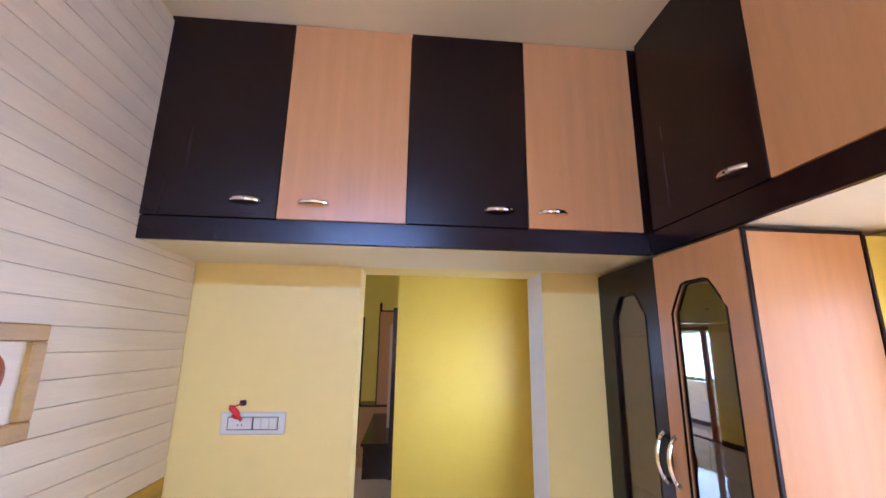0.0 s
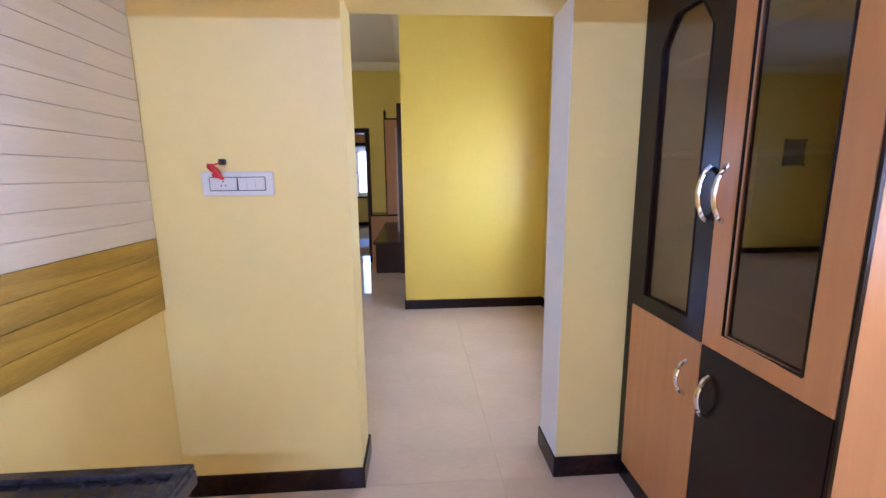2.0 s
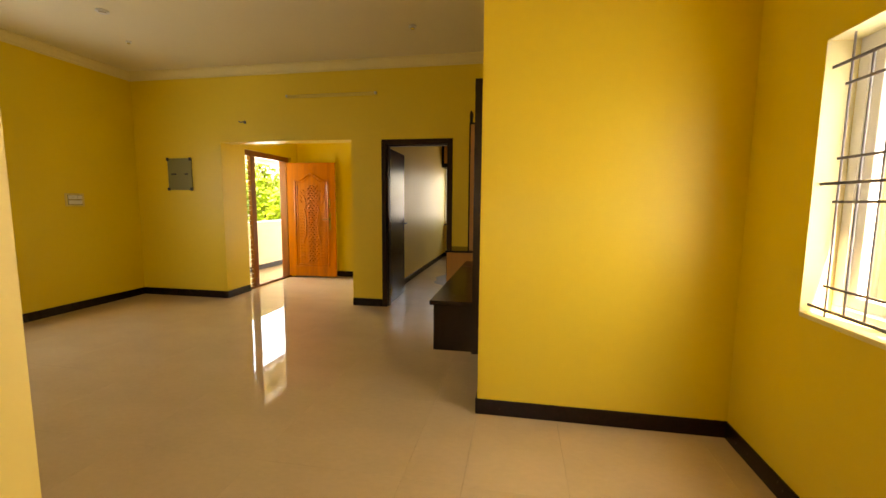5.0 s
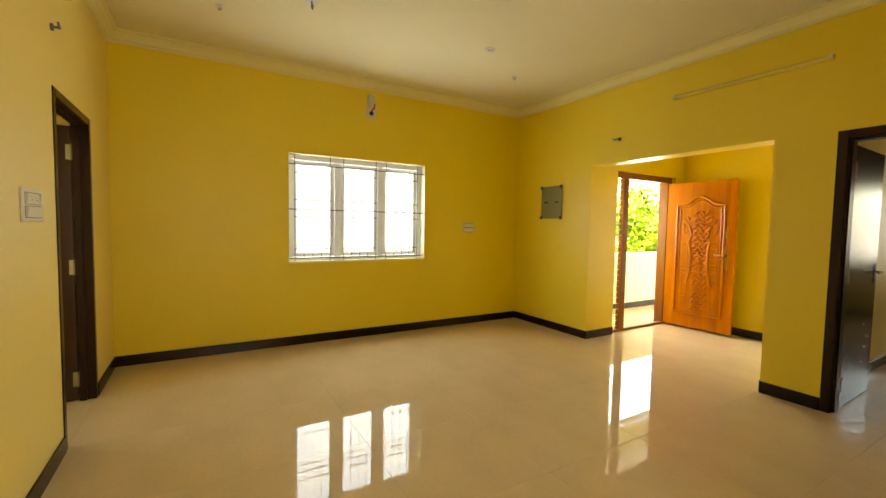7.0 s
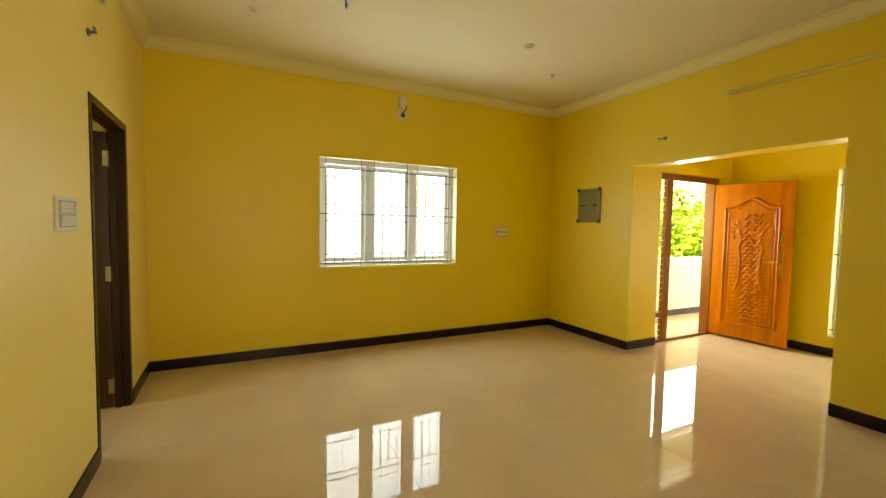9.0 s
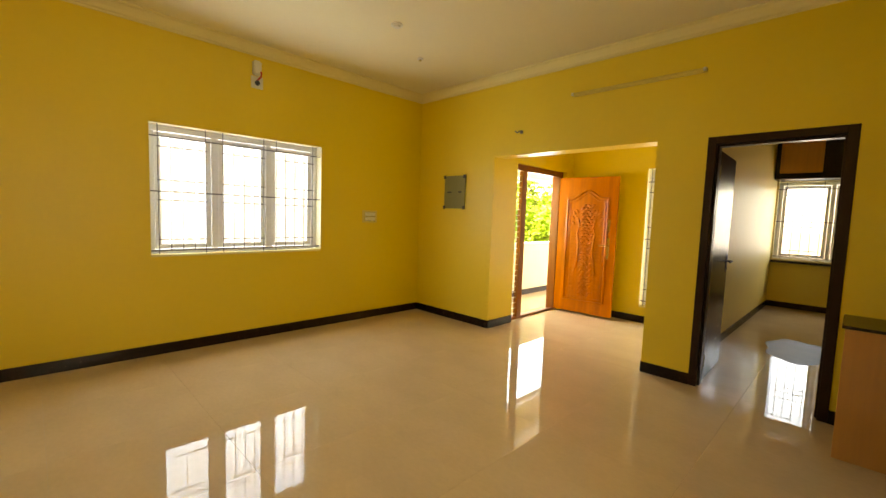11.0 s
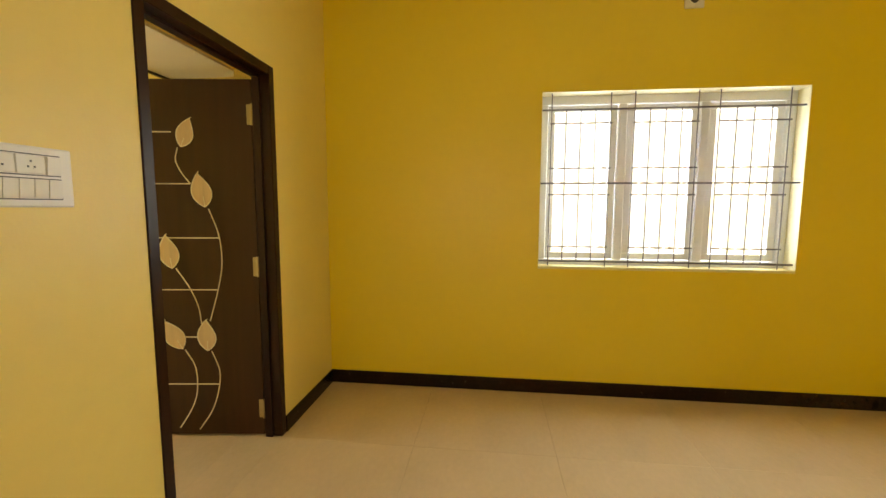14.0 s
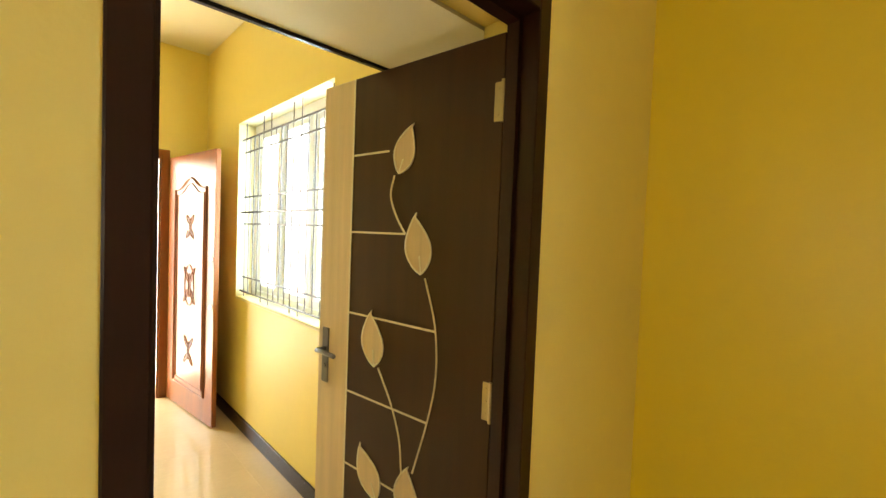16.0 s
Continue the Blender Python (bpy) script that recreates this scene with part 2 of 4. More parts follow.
def solid(name, x0, x1, y0, y1, z0, z1, holes=(), mat=None, **tags):
    """A wall or slab with box-shaped holes (x0, x1, y0, y1, z0, z1) cut through it."""
    cuts = []
    for lo, hi, k in ((x0, x1, 0), (y0, y1, 2), (z0, z1, 4)):
        cuts.append(sorted({lo, hi, *[min(max(h[k + i], lo), hi) for h in holes for i in (0, 1)]}))
    xs, ys, zs = cuts

    def full(i, j, k):
        if not (0 <= i < len(xs) - 1 and 0 <= j < len(ys) - 1 and 0 <= k < len(zs) - 1):
            return False
        c = (xs[i] + xs[i + 1]) / 2, (ys[j] + ys[j + 1]) / 2, (zs[k] + zs[k + 1]) / 2
        return not any(h[0] < c[0] < h[1] and h[2] < c[1] < h[3] and h[4] < c[2] < h[5] for h in holes)
    bm, seen = bmesh.new(), {}

    def v(i, j, k):
        if (i, j, k) not in seen:
            seen[i, j, k] = bm.verts.new((xs[i], ys[j], zs[k]))
        return seen[i, j, k]
    for i in range(len(xs) - 1):
        for j in range(len(ys) - 1):
            for k in range(len(zs) - 1):
                if not full(i, j, k):
                    continue
                for (di, dj, dk), face in (((-1, 0, 0), ((0, 0, 0), (0, 1, 0), (0, 1, 1), (0, 0, 1))), ((1, 0, 0), ((1, 0, 0), (1, 1, 0), (1, 1, 1), (1, 0, 1))),
                                           ((0, -1, 0), ((0, 0, 0), (1, 0, 0), (1, 0, 1), (0, 0, 1))), ((0, 1, 0), ((0, 1, 0), (1, 1, 0), (1, 1, 1), (0, 1, 1))),
                                           ((0, 0, -1), ((0, 0, 0), (1, 0, 0), (1, 1, 0), (0, 1, 0))), ((0, 0, 1), ((0, 0, 1), (1, 0, 1), (1, 1, 1), (0, 1, 1)))):
                    if not full(i + di, j + dj, k + dk):
                        bm.faces.new([v(i + a, j + b, k + c) for a, b, c in face])
    return put(name, bm, mat or WALL, kind="structure", **tags)


# ---- walls, floors, ceilings ----
TOP = 3.3
CEILING, LOW = 3.08, 3.0
solid("wall_west", -0.23, 0, -0.23, 5.06, -0.1, TOP, [(-1, 1, 1.56, 3.26, 0.925, 2.155)])
solid("wall_south", 0, 6.65, -0.23, 0, -0.1, TOP, [(0.743, 1.665, -1, 1, -1, 2.132), (4.963, 5.851, -1, 1, -1, 2.07)], mat=WALLBRIGHT)
solid("wall_east", 6.56, 6.79, 0, 2.312, -0.1, TOP, [(6, 7, 0.62, 1.80, 0.87, 2.03)])
solid("wall_block", 5.10, 6.79, 2.312, 4.83, -0.1, TOP)
solid("wall_north", 0, 7.03, 4.83, 5.06, -0.1, TOP, [(1.355, 3.217, 4, 6, -1, 2.137), (3.616, 4.522, 4, 6, -1, 2.132)])
solid("wall_foyer_west", 1.12, 1.355, 5.06, 7.03, -0.1, TOP, [(1, 2, 5.33, 6.61, -1, 2.12)])
solid("wall_foyer_north", 1.355, 3.37, 6.80, 7.03, -0.1, TOP, [(2.47, 2.91, 6, 8, 0.22, 2.14)])
solid("wall_foyer_east", 3.37, 3.49, 5.06, 10.33, -0.1, TOP, mat=WALLBRIGHT)
solid("wall_back_bedroom_north", 3.49, 6.80, 10.10, 10.33, -0.1, TOP, [(3.51, 4.93, 10, 11, 0.83, 2.19)], mat=WALLBRIGHT)
solid("wall_back_bedroom_east", 6.80, 7.03, 5.06, 10.33, -0.1, TOP, mat=WALLBRIGHT)
solid("wall_front_bedroom_west", 0.42, 0.65, -3.78, -0.23, -0.1, TOP, [(0, 1, -2.72, -1.30, 0.95, 2.27)], mat=WALLBRIGHT)
solid("wall_front_bedroom_south", 0.65, 3.96, -3.78, -3.55, -0.1, TOP, [(0.93, 1.83, -4, -3, -1, 2.12)], mat=WALLBRIGHT)
solid("wall_kitchen_west", 3.96, 4.19, -4.40, -0.23, -0.1, TOP, mat=WALLBRIGHT)
solid("wall_kitchen_south", 4.19, 6.65, -4.40, -4.17, -0.1, TOP, [(4.4, 5.6, -5, -4, 1.05, 2.15)], mat=WALLBRIGHT)
solid("wall_kitchen_east", 6.65, 6.88, -4.40, -0.23, -0.1, TOP, [(6, 7, -2.95, -1.30, 1.0, 2.0)], mat=WALLBRIGHT)
solid("ceiling", -0.2, 6.79, -0.1, 4.9, CEILING, TOP + 0.02, mat=CEIL)
solid("ceiling_foyer", 1.2, 3.45, 4.9, 6.95, LOW, TOP + 0.02, mat=CEIL)
solid("ceiling_back_bedroom", 3.45, 6.95, 4.9, 10.2, LOW, TOP + 0.02, mat=CEIL)
solid("ceiling_front_bedroom", 0.5, 4.0, -3.7, -0.1, LOW, TOP + 0.02, mat=CEIL)
solid("ceiling_kitchen", 4.0, 6.8, -4.3, -0.1, LOW + 0.01, TOP + 0.02, mat=CEIL)
solid("wall_lower_storey", -0.23, 6.88, -4.40, 10.33, -3.4, -0.15, mat=RENDER)
solid("back_balcony", 0.65, 3.96, -5.4, -4.401, -0.2, -0.01, mat=RENDER)
# Unseen roof slabs, added to keep the sun off the balcony door and floor.
solid("back_balcony_roof", 0.42, 3.96, -5.5, -4.401, 2.55, 2.67, mat=RENDER)
solid("back_balcony_roof", 0.42, 3.959, -4.40, -3.781, 2.55, 2.67, mat=RENDER)
solid("back_parapet", 0.65, 3.96, -5.5, -5.401, -0.2, 1.0, mat=RENDER)

# Thin sheet over the jamb; the daylight falling on it is put into its colour.
solid("passage_jamb", 5.847, 5.8505, -0.2295, -0.0005, 0.101, 2.069, mat=JAMBLIT)
# Cove moulding where the hall's walls meet its ceiling.
COVE_LINE = [(0, 0), (0.012, 0), (0.012, 0.015), (0.03, 0.025), (0.045, 0.05), (0.075, 0.08), (0.10, 0.088), (0.10, 0.102), (0, 0.102)]


def cove(name, x0, y0, x1, y1, nx, ny):
    bm = bmesh.new()
    rings = []
    for x, y, way in ((x0, y0, 1), (x1, y1, -1)):
        dx, dy = (x1 - x0), (y1 - y0)
        n = math.hypot(dx, dy)
        rings.append([bm.verts.new((x + nx * u + way * dx / n * u, y + ny * u + way * dy / n * u, CEILING - 0.1 + v)) for u, v in COVE_LINE])
    for k in range(len(COVE_LINE)):
        j = (k + 1) % len(COVE_LINE)
        bm.faces.new((rings[0][k], rings[0][j], rings[1][j], rings[1][k]))
    bm.faces.new(rings[0]), bm.faces.new(rings[1])
    return put(name, bm, COVE, kind="structure")


cove("cove_west", 0, 0, 0, 4.83, 1, 0)
cove("cove_north", 0, 4.83, 5.10, 4.83, 0, -1)
cove("cove_south", 0, 0, 6.56, 0, 0, 1)
cove("cove_block_west", 5.10, 2.312, 5.10, 4.83, -1, 0)


def skirting(rows):
    """Baseboards: x0, y0, x1, y1 along the wall's face, then the way out of the wall."""
    for x0, y0, x1, y1, nx, ny in rows:
        t = 0.012
        bm = boxes((min(x0, x1, x0 + nx * t), max(x0, x1, x0 + nx * t), min(y0, y1, y0 + ny * t), max(y0, y1, y0 + ny * t), 0.0, 0.10), bevel=0.002)
        put("baseboard", bm, SKIRT, kind="structure")


skirting([(0, 0, 0, 4.83, 1, 0), (0.012, 4.83, 1.367, 4.83, 0, -1), (1.355, 4.83, 1.355, 5.33, 1, 0), (3.217, 4.83, 3.616, 4.83, 0, -1), (4.522, 4.83, 5.10, 4.83, 0, -1),
          (3.217, 4.842, 3.217, 5.06, -1, 0), (5.10, 2.300, 5.10, 4.818, -1, 0), (5.10, 2.312, 6.56, 2.312, 0, -1), (6.56, 0, 6.56, 2.300, -1, 0), (0.012, 0, 0.743, 0, 0, 1),
          (1.665, 0, 4.975, 0, 0, 1), (5.839, 0, 6.548, 0, 0, 1), (4.963, -0.242, 4.963, 0, 1, 0), (5.851, -0.242, 5.851, 0, -1, 0), (4.19, -0.23, 4.963, -0.23, 0, -1),
          (5.851, -0.23, 6.15, -0.23, 0, -1), (1.367, 6.80, 3.37, 6.80, 0, -1), (3.37, 5.06, 3.37, 6.788, -1, 0), (3.49, 5.06, 3.49, 10.10, 1, 0),
          (3.502, 10.10, 6.80, 10.10, 0, -1), (0.65, -3.55, 0.65, -0.23, 1, 0), (0.662, -0.23, 0.743, -0.23, 0, -1)])

# ---- windows ----


def window(name, at, width, height, panes, label, sill=0.02, grille=True, groups=((0.043, 0.277), (0.37, 0.61), (0.69, 0.945))):
    """A casement in a wall opening, built along +x with its room side towards -y; the origin is the opening's lower corner."""
    top = tagged(new(name), label, "window", kind="structure")
    top.matrix_world = at
    f = 0.060
    y0, y1 = 0.12, 0.18
    frame_bm = boxes((0, width, y0, y1, 0, f), (0, width, y0, y1, height - f, height), (0, f, y0, y1, f, height - f), (width - f, width, y0, y1, f, height - f), bevel=0.004)
    step = (width - f) / panes
    for k in range(1, panes):
        box(frame_bm, k * step, k * step + f, y0, y1, f, height - f, bevel=0.004)
    put("window_frame", frame_bm, UPVC, top)
    for k in range(panes):
        a, b, s = k * step + f + 0.004, (k + 1) * step - 0.004, 0.047
        lo, hi = f + 0.004, height - f - 0.004
        sash = boxes((a, b, y0 + 0.015, y1 - 0.012, lo, lo + s), (a, b, y0 + 0.015, y1 - 0.012, hi - s, hi), (a, a + s, y0 + 0.015, y1 - 0.012, lo + s, hi - s), (b - s, b, y0 + 0.015, y1 - 0.012, lo + s, hi - s), bevel=0.003)
        holder = put("sash", sash, UPVC, top)
        pane = put("pane", boxes((a + s - 0.005, b - s + 0.005, y0 + 0.03, y0 + 0.035, lo + s - 0.005, hi - s + 0.005)), PANE, holder)
        pane.visible_shadow = False
    t = 0.003
    put("window_lining", boxes((0.0003, t, 0.001, 0.119, sill + 0.001, height - t - 0.001), (width - t, width - 0.0003, 0.001, 0.119, sill + 0.001, height - t - 0.001), (t, width - t, 0.001, 0.119, height - t, height - 0.0003)), CREAMPAINT, top, "cream painted reveal")
    put("window_sill", boxes((0.002, width - 0.002, 0.0, 0.119, -0.001, sill), bevel=0.002), COVE, top)
    if grille:
        y, r = 0.03, 0.0040
        for v in (0.045, 0.495, 0.905):
            put("grille_bar", boxes((0.0, width, y - 0.003, y + 0.003, v * height - 0.006, v * height + 0.006)), IRON, top, "flat steel grille bar")
        for a, b in groups:
            for k in range(5):
                u, bm = (a + (b - a) * k / 4) * width, bmesh.new()
                rod(bm, (u, y + 0.008, 0.0 if k in (0, 4) else 0.045 * height), (u, y + 0.008, height if k in (0, 4) else 0.905 * height), r)
                put("grille_rod", bm, IRON, top, "thin upright steel rod")
            for v in (0.13, 0.43, 0.58, 0.83):
                put("grille_bar", boxes((a * width - 0.01, b * width + 0.01, y - 0.003, y + 0.003, v * height - 0.005, v * height + 0.005)), IRON, top, "short flat steel grille bar")
    return top


# The hall's window: its room side looks towards +x.
window("window_hall", pose(0, 1.56, 0.925, 0, 0, 90), 1.70, 1.23, 3, "white three-pane casement with grey steel grille in the hall")
window("window_side", pose(6.56, 1.80, 0.87, 0, 0, -90), 1.18, 1.16, 2, "white casement with steel grille in the side wall", groups=((0.08, 0.42), (0.58, 0.92)))
window("window_foyer", pose(2.47, 6.80, 0.22), 0.44, 1.92, 1, "tall narrow white window with steel grille in the foyer", groups=((0.1, 0.9),))
window("window_back_bedroom", pose(3.51, 10.10, 0.83), 1.42, 1.36, 2, "white casement with steel grille in the back bedroom", groups=((0.08, 0.42), (0.58, 0.92)))
window("window_front_bedroom", pose(0.65, -2.72, 0.95, 0, 0, 90), 1.42, 1.32, 3, "white casement with steel grille in the front bedroom")
window("window_kitchen_side", pose(6.65, -1.30, 1.0, 0, 0, -90), 1.65, 1.0, 3, "unseen white casement added in the kitchen's south wall beside the tall cupboard", grille=False)
# Unseen casement, added to go with the kitchen's fill light.
window("window_kitchen", pose(5.6, -4.17, 1.05, 0, 0, 180), 1.20, 1.10, 2, "unseen white casement added in the kitchen's south wall", grille=False)

# ---- doors ----


def door_frame(name, at, width, height, depth, label, mat=FRAMEWOOD, face=0.062):
    """A door's frame along +x, from the floor at the origin, its depth along +y."""
    ob = put(name, boxes((0, face, -0.006, depth, 0, height), (width - face, width, -0.006, depth, 0, height), (face, width - face, -0.006, depth, height - face, height), bevel=0.003), mat, kind="structure", label=label)
    box_bm = bmesh.new()
    s = 0.014
    box(box_bm, face, face + s, 0.05, depth - 0.01, 0, height - face)
    box(box_bm, width - face - s, width - face, 0.05, depth - 0.01, 0, height - face)
    box(box_bm, face + s, width - face - s, 0.05, depth - 0.01, height - face - s, height - face)
    put("door_stop", box_bm, mat, ob)
    ob.matrix_world = at
    return ob


door_frame("door_frame_front_bedroom", pose(1.665, 0.0, 0, 0, 0, 180), 0.922, 2.132, 0.10, "dark brown painted door frame", face=0.05)
door_frame("door_frame_back_bedroom", pose(3.616, 4.83, 0), 0.906, 2.132, 0.14, "dark brown painted door frame")


def hinge(parent, x, y, z, turn=0):
    bm = bmesh.new()
    box(bm, x - 0.034, x, y - 0.003, y, z - 0.055, z + 0.055, bevel=0.001)
    box(bm, x, x + 0.030, y - 0.003, y, z - 0.055, z + 0.055, bevel=0.001)
    rod(bm, (x, y - 0.005, z - 0.058), (x, y - 0.005, z + 0.058), 0.007)
    for k in (-0.036, 0, 0.036):
        for d in (-0.02, 0.017):
            rod(bm, (x + d, y - 0.0045, z + k), (x + d, y - 0.002, z + k), 0.004)
    return put("hinge", bm, BRASS, parent, "satin brass butt hinge")


def lever(parent, x, y, z, way, reach, mat=BRASS, plate=0.17):
    """A plate with a lever at (x, z) on the face y; way: out of the leaf; reach: which way the lever points."""
    bm = bmesh.new()
    box(bm, x - 0.02, x + 0.02, min(y, y + way * 0.006), max(y, y + way * 0.006), z - plate * 0.62, z + plate * 0.38, bevel=0.002)
    rod(bm, (x, y, z), (x, y + way * 0.045, z), 0.009)
    pipe(bm, [(x, y + way * 0.045, z), (x + reach * 0.04, y + way * 0.05, z + 0.003), (x + reach * 0.115, y + way * 0.047, z - 0.003)], 0.009)
    rod(bm, (x, y, z - 0.07), (x, y + way * 0.010, z - 0.07), 0.010)
    return put("door_handle", bm, mat, parent, "metal lever handle on a long plate")


# The flower-inlay leaf of the front bedroom, open into the room. Along +x from the hinge; its decorated face towards -y of its own.
def leaf_outline(cx, cz, size, turn, n=14):
    pts = []
    for k in range(n + 1):
        s = k / n
        pts.append((0.36 * math.sin(math.pi * s) ** 0.8 * (1 - 0.35 * s), s - 0.45))
    for k in range(n - 1, 0, -1):
        s = k / n
        pts.append((-0.36 * math.sin(math.pi * s) ** 0.8 * (1 - 0.55 * s) + 0.10 * s * s, s - 0.45))
    c, d = math.cos(radians(turn)), math.sin(radians(turn))
    return [(cx + size * (c * u - d * v), cz + size * (d * u + c * v)) for u, v in pts]


LEAF_W, LEAF_H = 0.83, 2.06
inlay = thing("bedroom_door", (0, 0, 0), "dark wenge flush door with pale leaf inlay, standing open", "door")
put("leaf_panel", boxes((0.0, LEAF_W - 0.185, 0, 0.035, 0.008, LEAF_H), bevel=0.002), DOORDARK, inlay)
put("edge_panel", boxes((LEAF_W - 0.185, LEAF_W, 0, 0.035, 0.008, LEAF_H), bevel=0.002), CREAMLAM, inlay, "pale ash laminate strip along the lock side")
STRIP = LEAF_W - 0.185
put("groove_line", boxes((STRIP - 0.004, STRIP + 0.004, -0.002, 0.001, 0.01, LEAF_H - 0.002)), GROOVE, inlay)
# x from the hinge, z from the floor, size, turn
LEAVES = [(0.37, 1.765, 0.17, 22), (0.295, 1.45, 0.20, -8), (0.50, 1.10, 0.20, -6), (0.50, 0.615, 0.20, -28), (0.31, 0.61, 0.19, 2)]
for cx, cz, size, turn in LEAVES:
    bm = bmesh.new()
    line = leaf_outline(cx, cz, size, turn)
    prism(bm, line, "y", -0.003, 0.001)
    petal = put("leaf_inlay", bm, CREAMLAM, inlay, "pale leaf-shaped inlay")
    bm = bmesh.new()
    pipe(bm, [(u, -0.003, v) for u, v in line + line[:1]], 0.0035, 5)
    c, d = math.cos(radians(turn)), math.sin(radians(turn))
    pipe(bm, [(cx + size * d * 0.45, -0.0035, cz - size * c * 0.45), (cx + size * d * 0.15, -0.0035, cz - size * c * 0.15)], 0.0028, 5)
    put("leaf_outline", bm, GROOVE, petal)
for z, end in ((1.775, 0.45), (1.49, 0.36), (1.185, 0.21), (0.885, 0.235), (0.605, 0.34), (0.32, 0.26)):
    put("groove_line", boxes((end, STRIP - 0.004, -0.002, 0.001, z - 0.0035, z + 0.0035)), GROOVE, inlay)
for pts in (((0.42, 1.69), (0.435, 1.62), (0.405, 1.55), (0.36, 1.49)), ((0.265, 1.35), (0.215, 1.20), (0.205, 1.04), (0.235, 0.885), (0.29, 0.70)),
            ((0.47, 1.01), (0.40, 0.90), (0.355, 0.79), (0.34, 0.68)), ((0.445, 0.53), (0.39, 0.42), (0.39, 0.27), (0.43, 0.16), (0.50, 0.05)), ((0.29, 0.52), (0.25, 0.40), (0.265, 0.27), (0.31, 0.15), (0.385, 0.04))):
    bm = bmesh.new()
    fine = []
    p = [Vector((u, v)) for u, v in pts]
    p = [2 * p[0] - p[1]] + p + [2 * p[-1] - p[-2]]
    for k in range(1, len(p) - 2):
        for s in np.linspace(0, 1, 6)[: 6 if k == len(p) - 3 else 5]:
            fine.append(0.5 * ((2 * p[k]) + (p[k + 1] - p[k - 1]) * s + (2 * p[k - 1] - 5 * p[k] + 4 * p[k + 1] - p[k + 2]) * s * s + (3 * p[k] - p[k - 1] - 3 * p[k + 1] + p[k + 2]) * s ** 3))
    pipe(bm, [(q[0], -0.001, q[1]) for q in fine], 0.0038, 5)
    put("stem_inlay", bm, GROOVE, inlay, "thin white curved stem line")
lever(inlay, LEAF_W - 0.05, 0.0, 1.02, -1, -1, IRON, 0.22)
for z in (0.17, 1.02, 1.87):
    hinge(inlay, -0.002, 0.0, z)
for part_of in inlay.children_recursive:
    part_of.data.transform(Matrix.Diagonal((-1, 1, 1, 1)))
    part_of.data.flip_normals()
inlay.matrix_world = pose(0.794, -0.103, 0, 0, 0, 97)

# The back bedroom's leaf, plain dark with small inlays, open into its room.
back = thing("bedroom_door", (0, 0, 0), "dark glossy flush door standing open into the back bedroom", "door")
put("leaf_panel", boxes((0, 0.77, 0, 0.035, 0.008, 2.04), bevel=0.002), DARK, back)
for x, z in ((0.50, 0.62), (0.62, 0.50), (0.56, 0.42), (0.50, 0.30)):
    put("metal_inlay", boxes((x - 0.03, x + 0.03, -0.002, 0.001, z - 0.007, z + 0.007)), CHROME, back, "small bright metal inlay")
lever(back, 0.71, 0.0, 1.05, -1, -1, BLACK)
for z in (0.2, 1.05, 1.85):
    hinge(back, -0.002, 0.0, z)
back.matrix_world = pose(3.684, 4.980, 0, 0, 0, 92)

# Entry: a teak frame with a slatted side light, and the carved leaf.
entry = tagged(new("entry_door_frame"), "reddish teak entry frame with a narrow slatted side light", "door frame", kind="structure")
fx0, fx1 = 1.235, 1.295
put("frame_post", boxes((fx0, fx1, 5.332, 5.345, 0.0, 2.12), bevel=0.003), TEAKDARK, entry)
put("frame_post", boxes((fx0, fx1, 5.545, 5.65, 0.0, 2.04), bevel=0.003), TEAKDARK, entry)
put("frame_post", boxes((fx0 - 0.07, fx1, 6.52, 6.61, 0.0, 2.12), bevel=0.003), TEAKDARK, entry)
put("frame_head", boxes((fx0, fx1, 5.346, 6.519, 2.04, 2.12), bevel=0.003), TEAKDARK, entry)
put("threshold", boxes((fx0, fx1, 5.346, 5.545, -0.002, 0.03), (fx0, fx1, 5.65, 6.519, -0.002, 0.03), bevel=0.003), TEAKDARK, entry)
for k in range(26):
    z = 0.07 + k * 0.076
    put("slat", boxes((1.262, 1.268, 5.346, 5.545, z, z + 0.006)), UPVC, entry, "white horizontal bar of the side light")
put("pane", boxes((1.244, 1.248, 5.346, 5.545, 0.03, 2.04)), PANE, entry).visible_shadow = False

carved = thing("entry_door", (0, 0, 0), "varnished orange teak entry door with carved floral panel, standing open", "door")
EW, EH = 0.88, 2.0
put("leaf_panel", boxes((0, EW, 0, 0.038, 0.03, EH + 0.03), bevel=0.003), TEAK, carved)


def arch_top(x0, x1, z0, z1, rise, n=18):
    """An outline with an ogee top."""
    pts = [(x0, z0), (x1, z0), (x1, z1 - 0.02)]
    for k in range(n + 1):
        s = 1 - k / n
        lift = rise * (0.5 - 0.5 * math.cos(2 * math.pi * min(max((s - 0.12) / 0.76, 0), 1)))
        pts.append((x0 + (x1 - x0) * s, z1 + lift))
    pts.append((x0, z1 - 0.02))
    return pts


for inset, thick, width in ((0.0, 0.010, 0.016), (0.04, 0.008, 0.009)):
    bm = bmesh.new()
    line = arch_top(0.15 + inset, 0.75 - inset, 0.22 + inset, 1.72 - inset, 0.11)
    pipe(bm, [(u, -thick * 0.3, v) for u, v in line + line[:1]], width, 8)
    put("panel_moulding", bm, TEAK, carved)
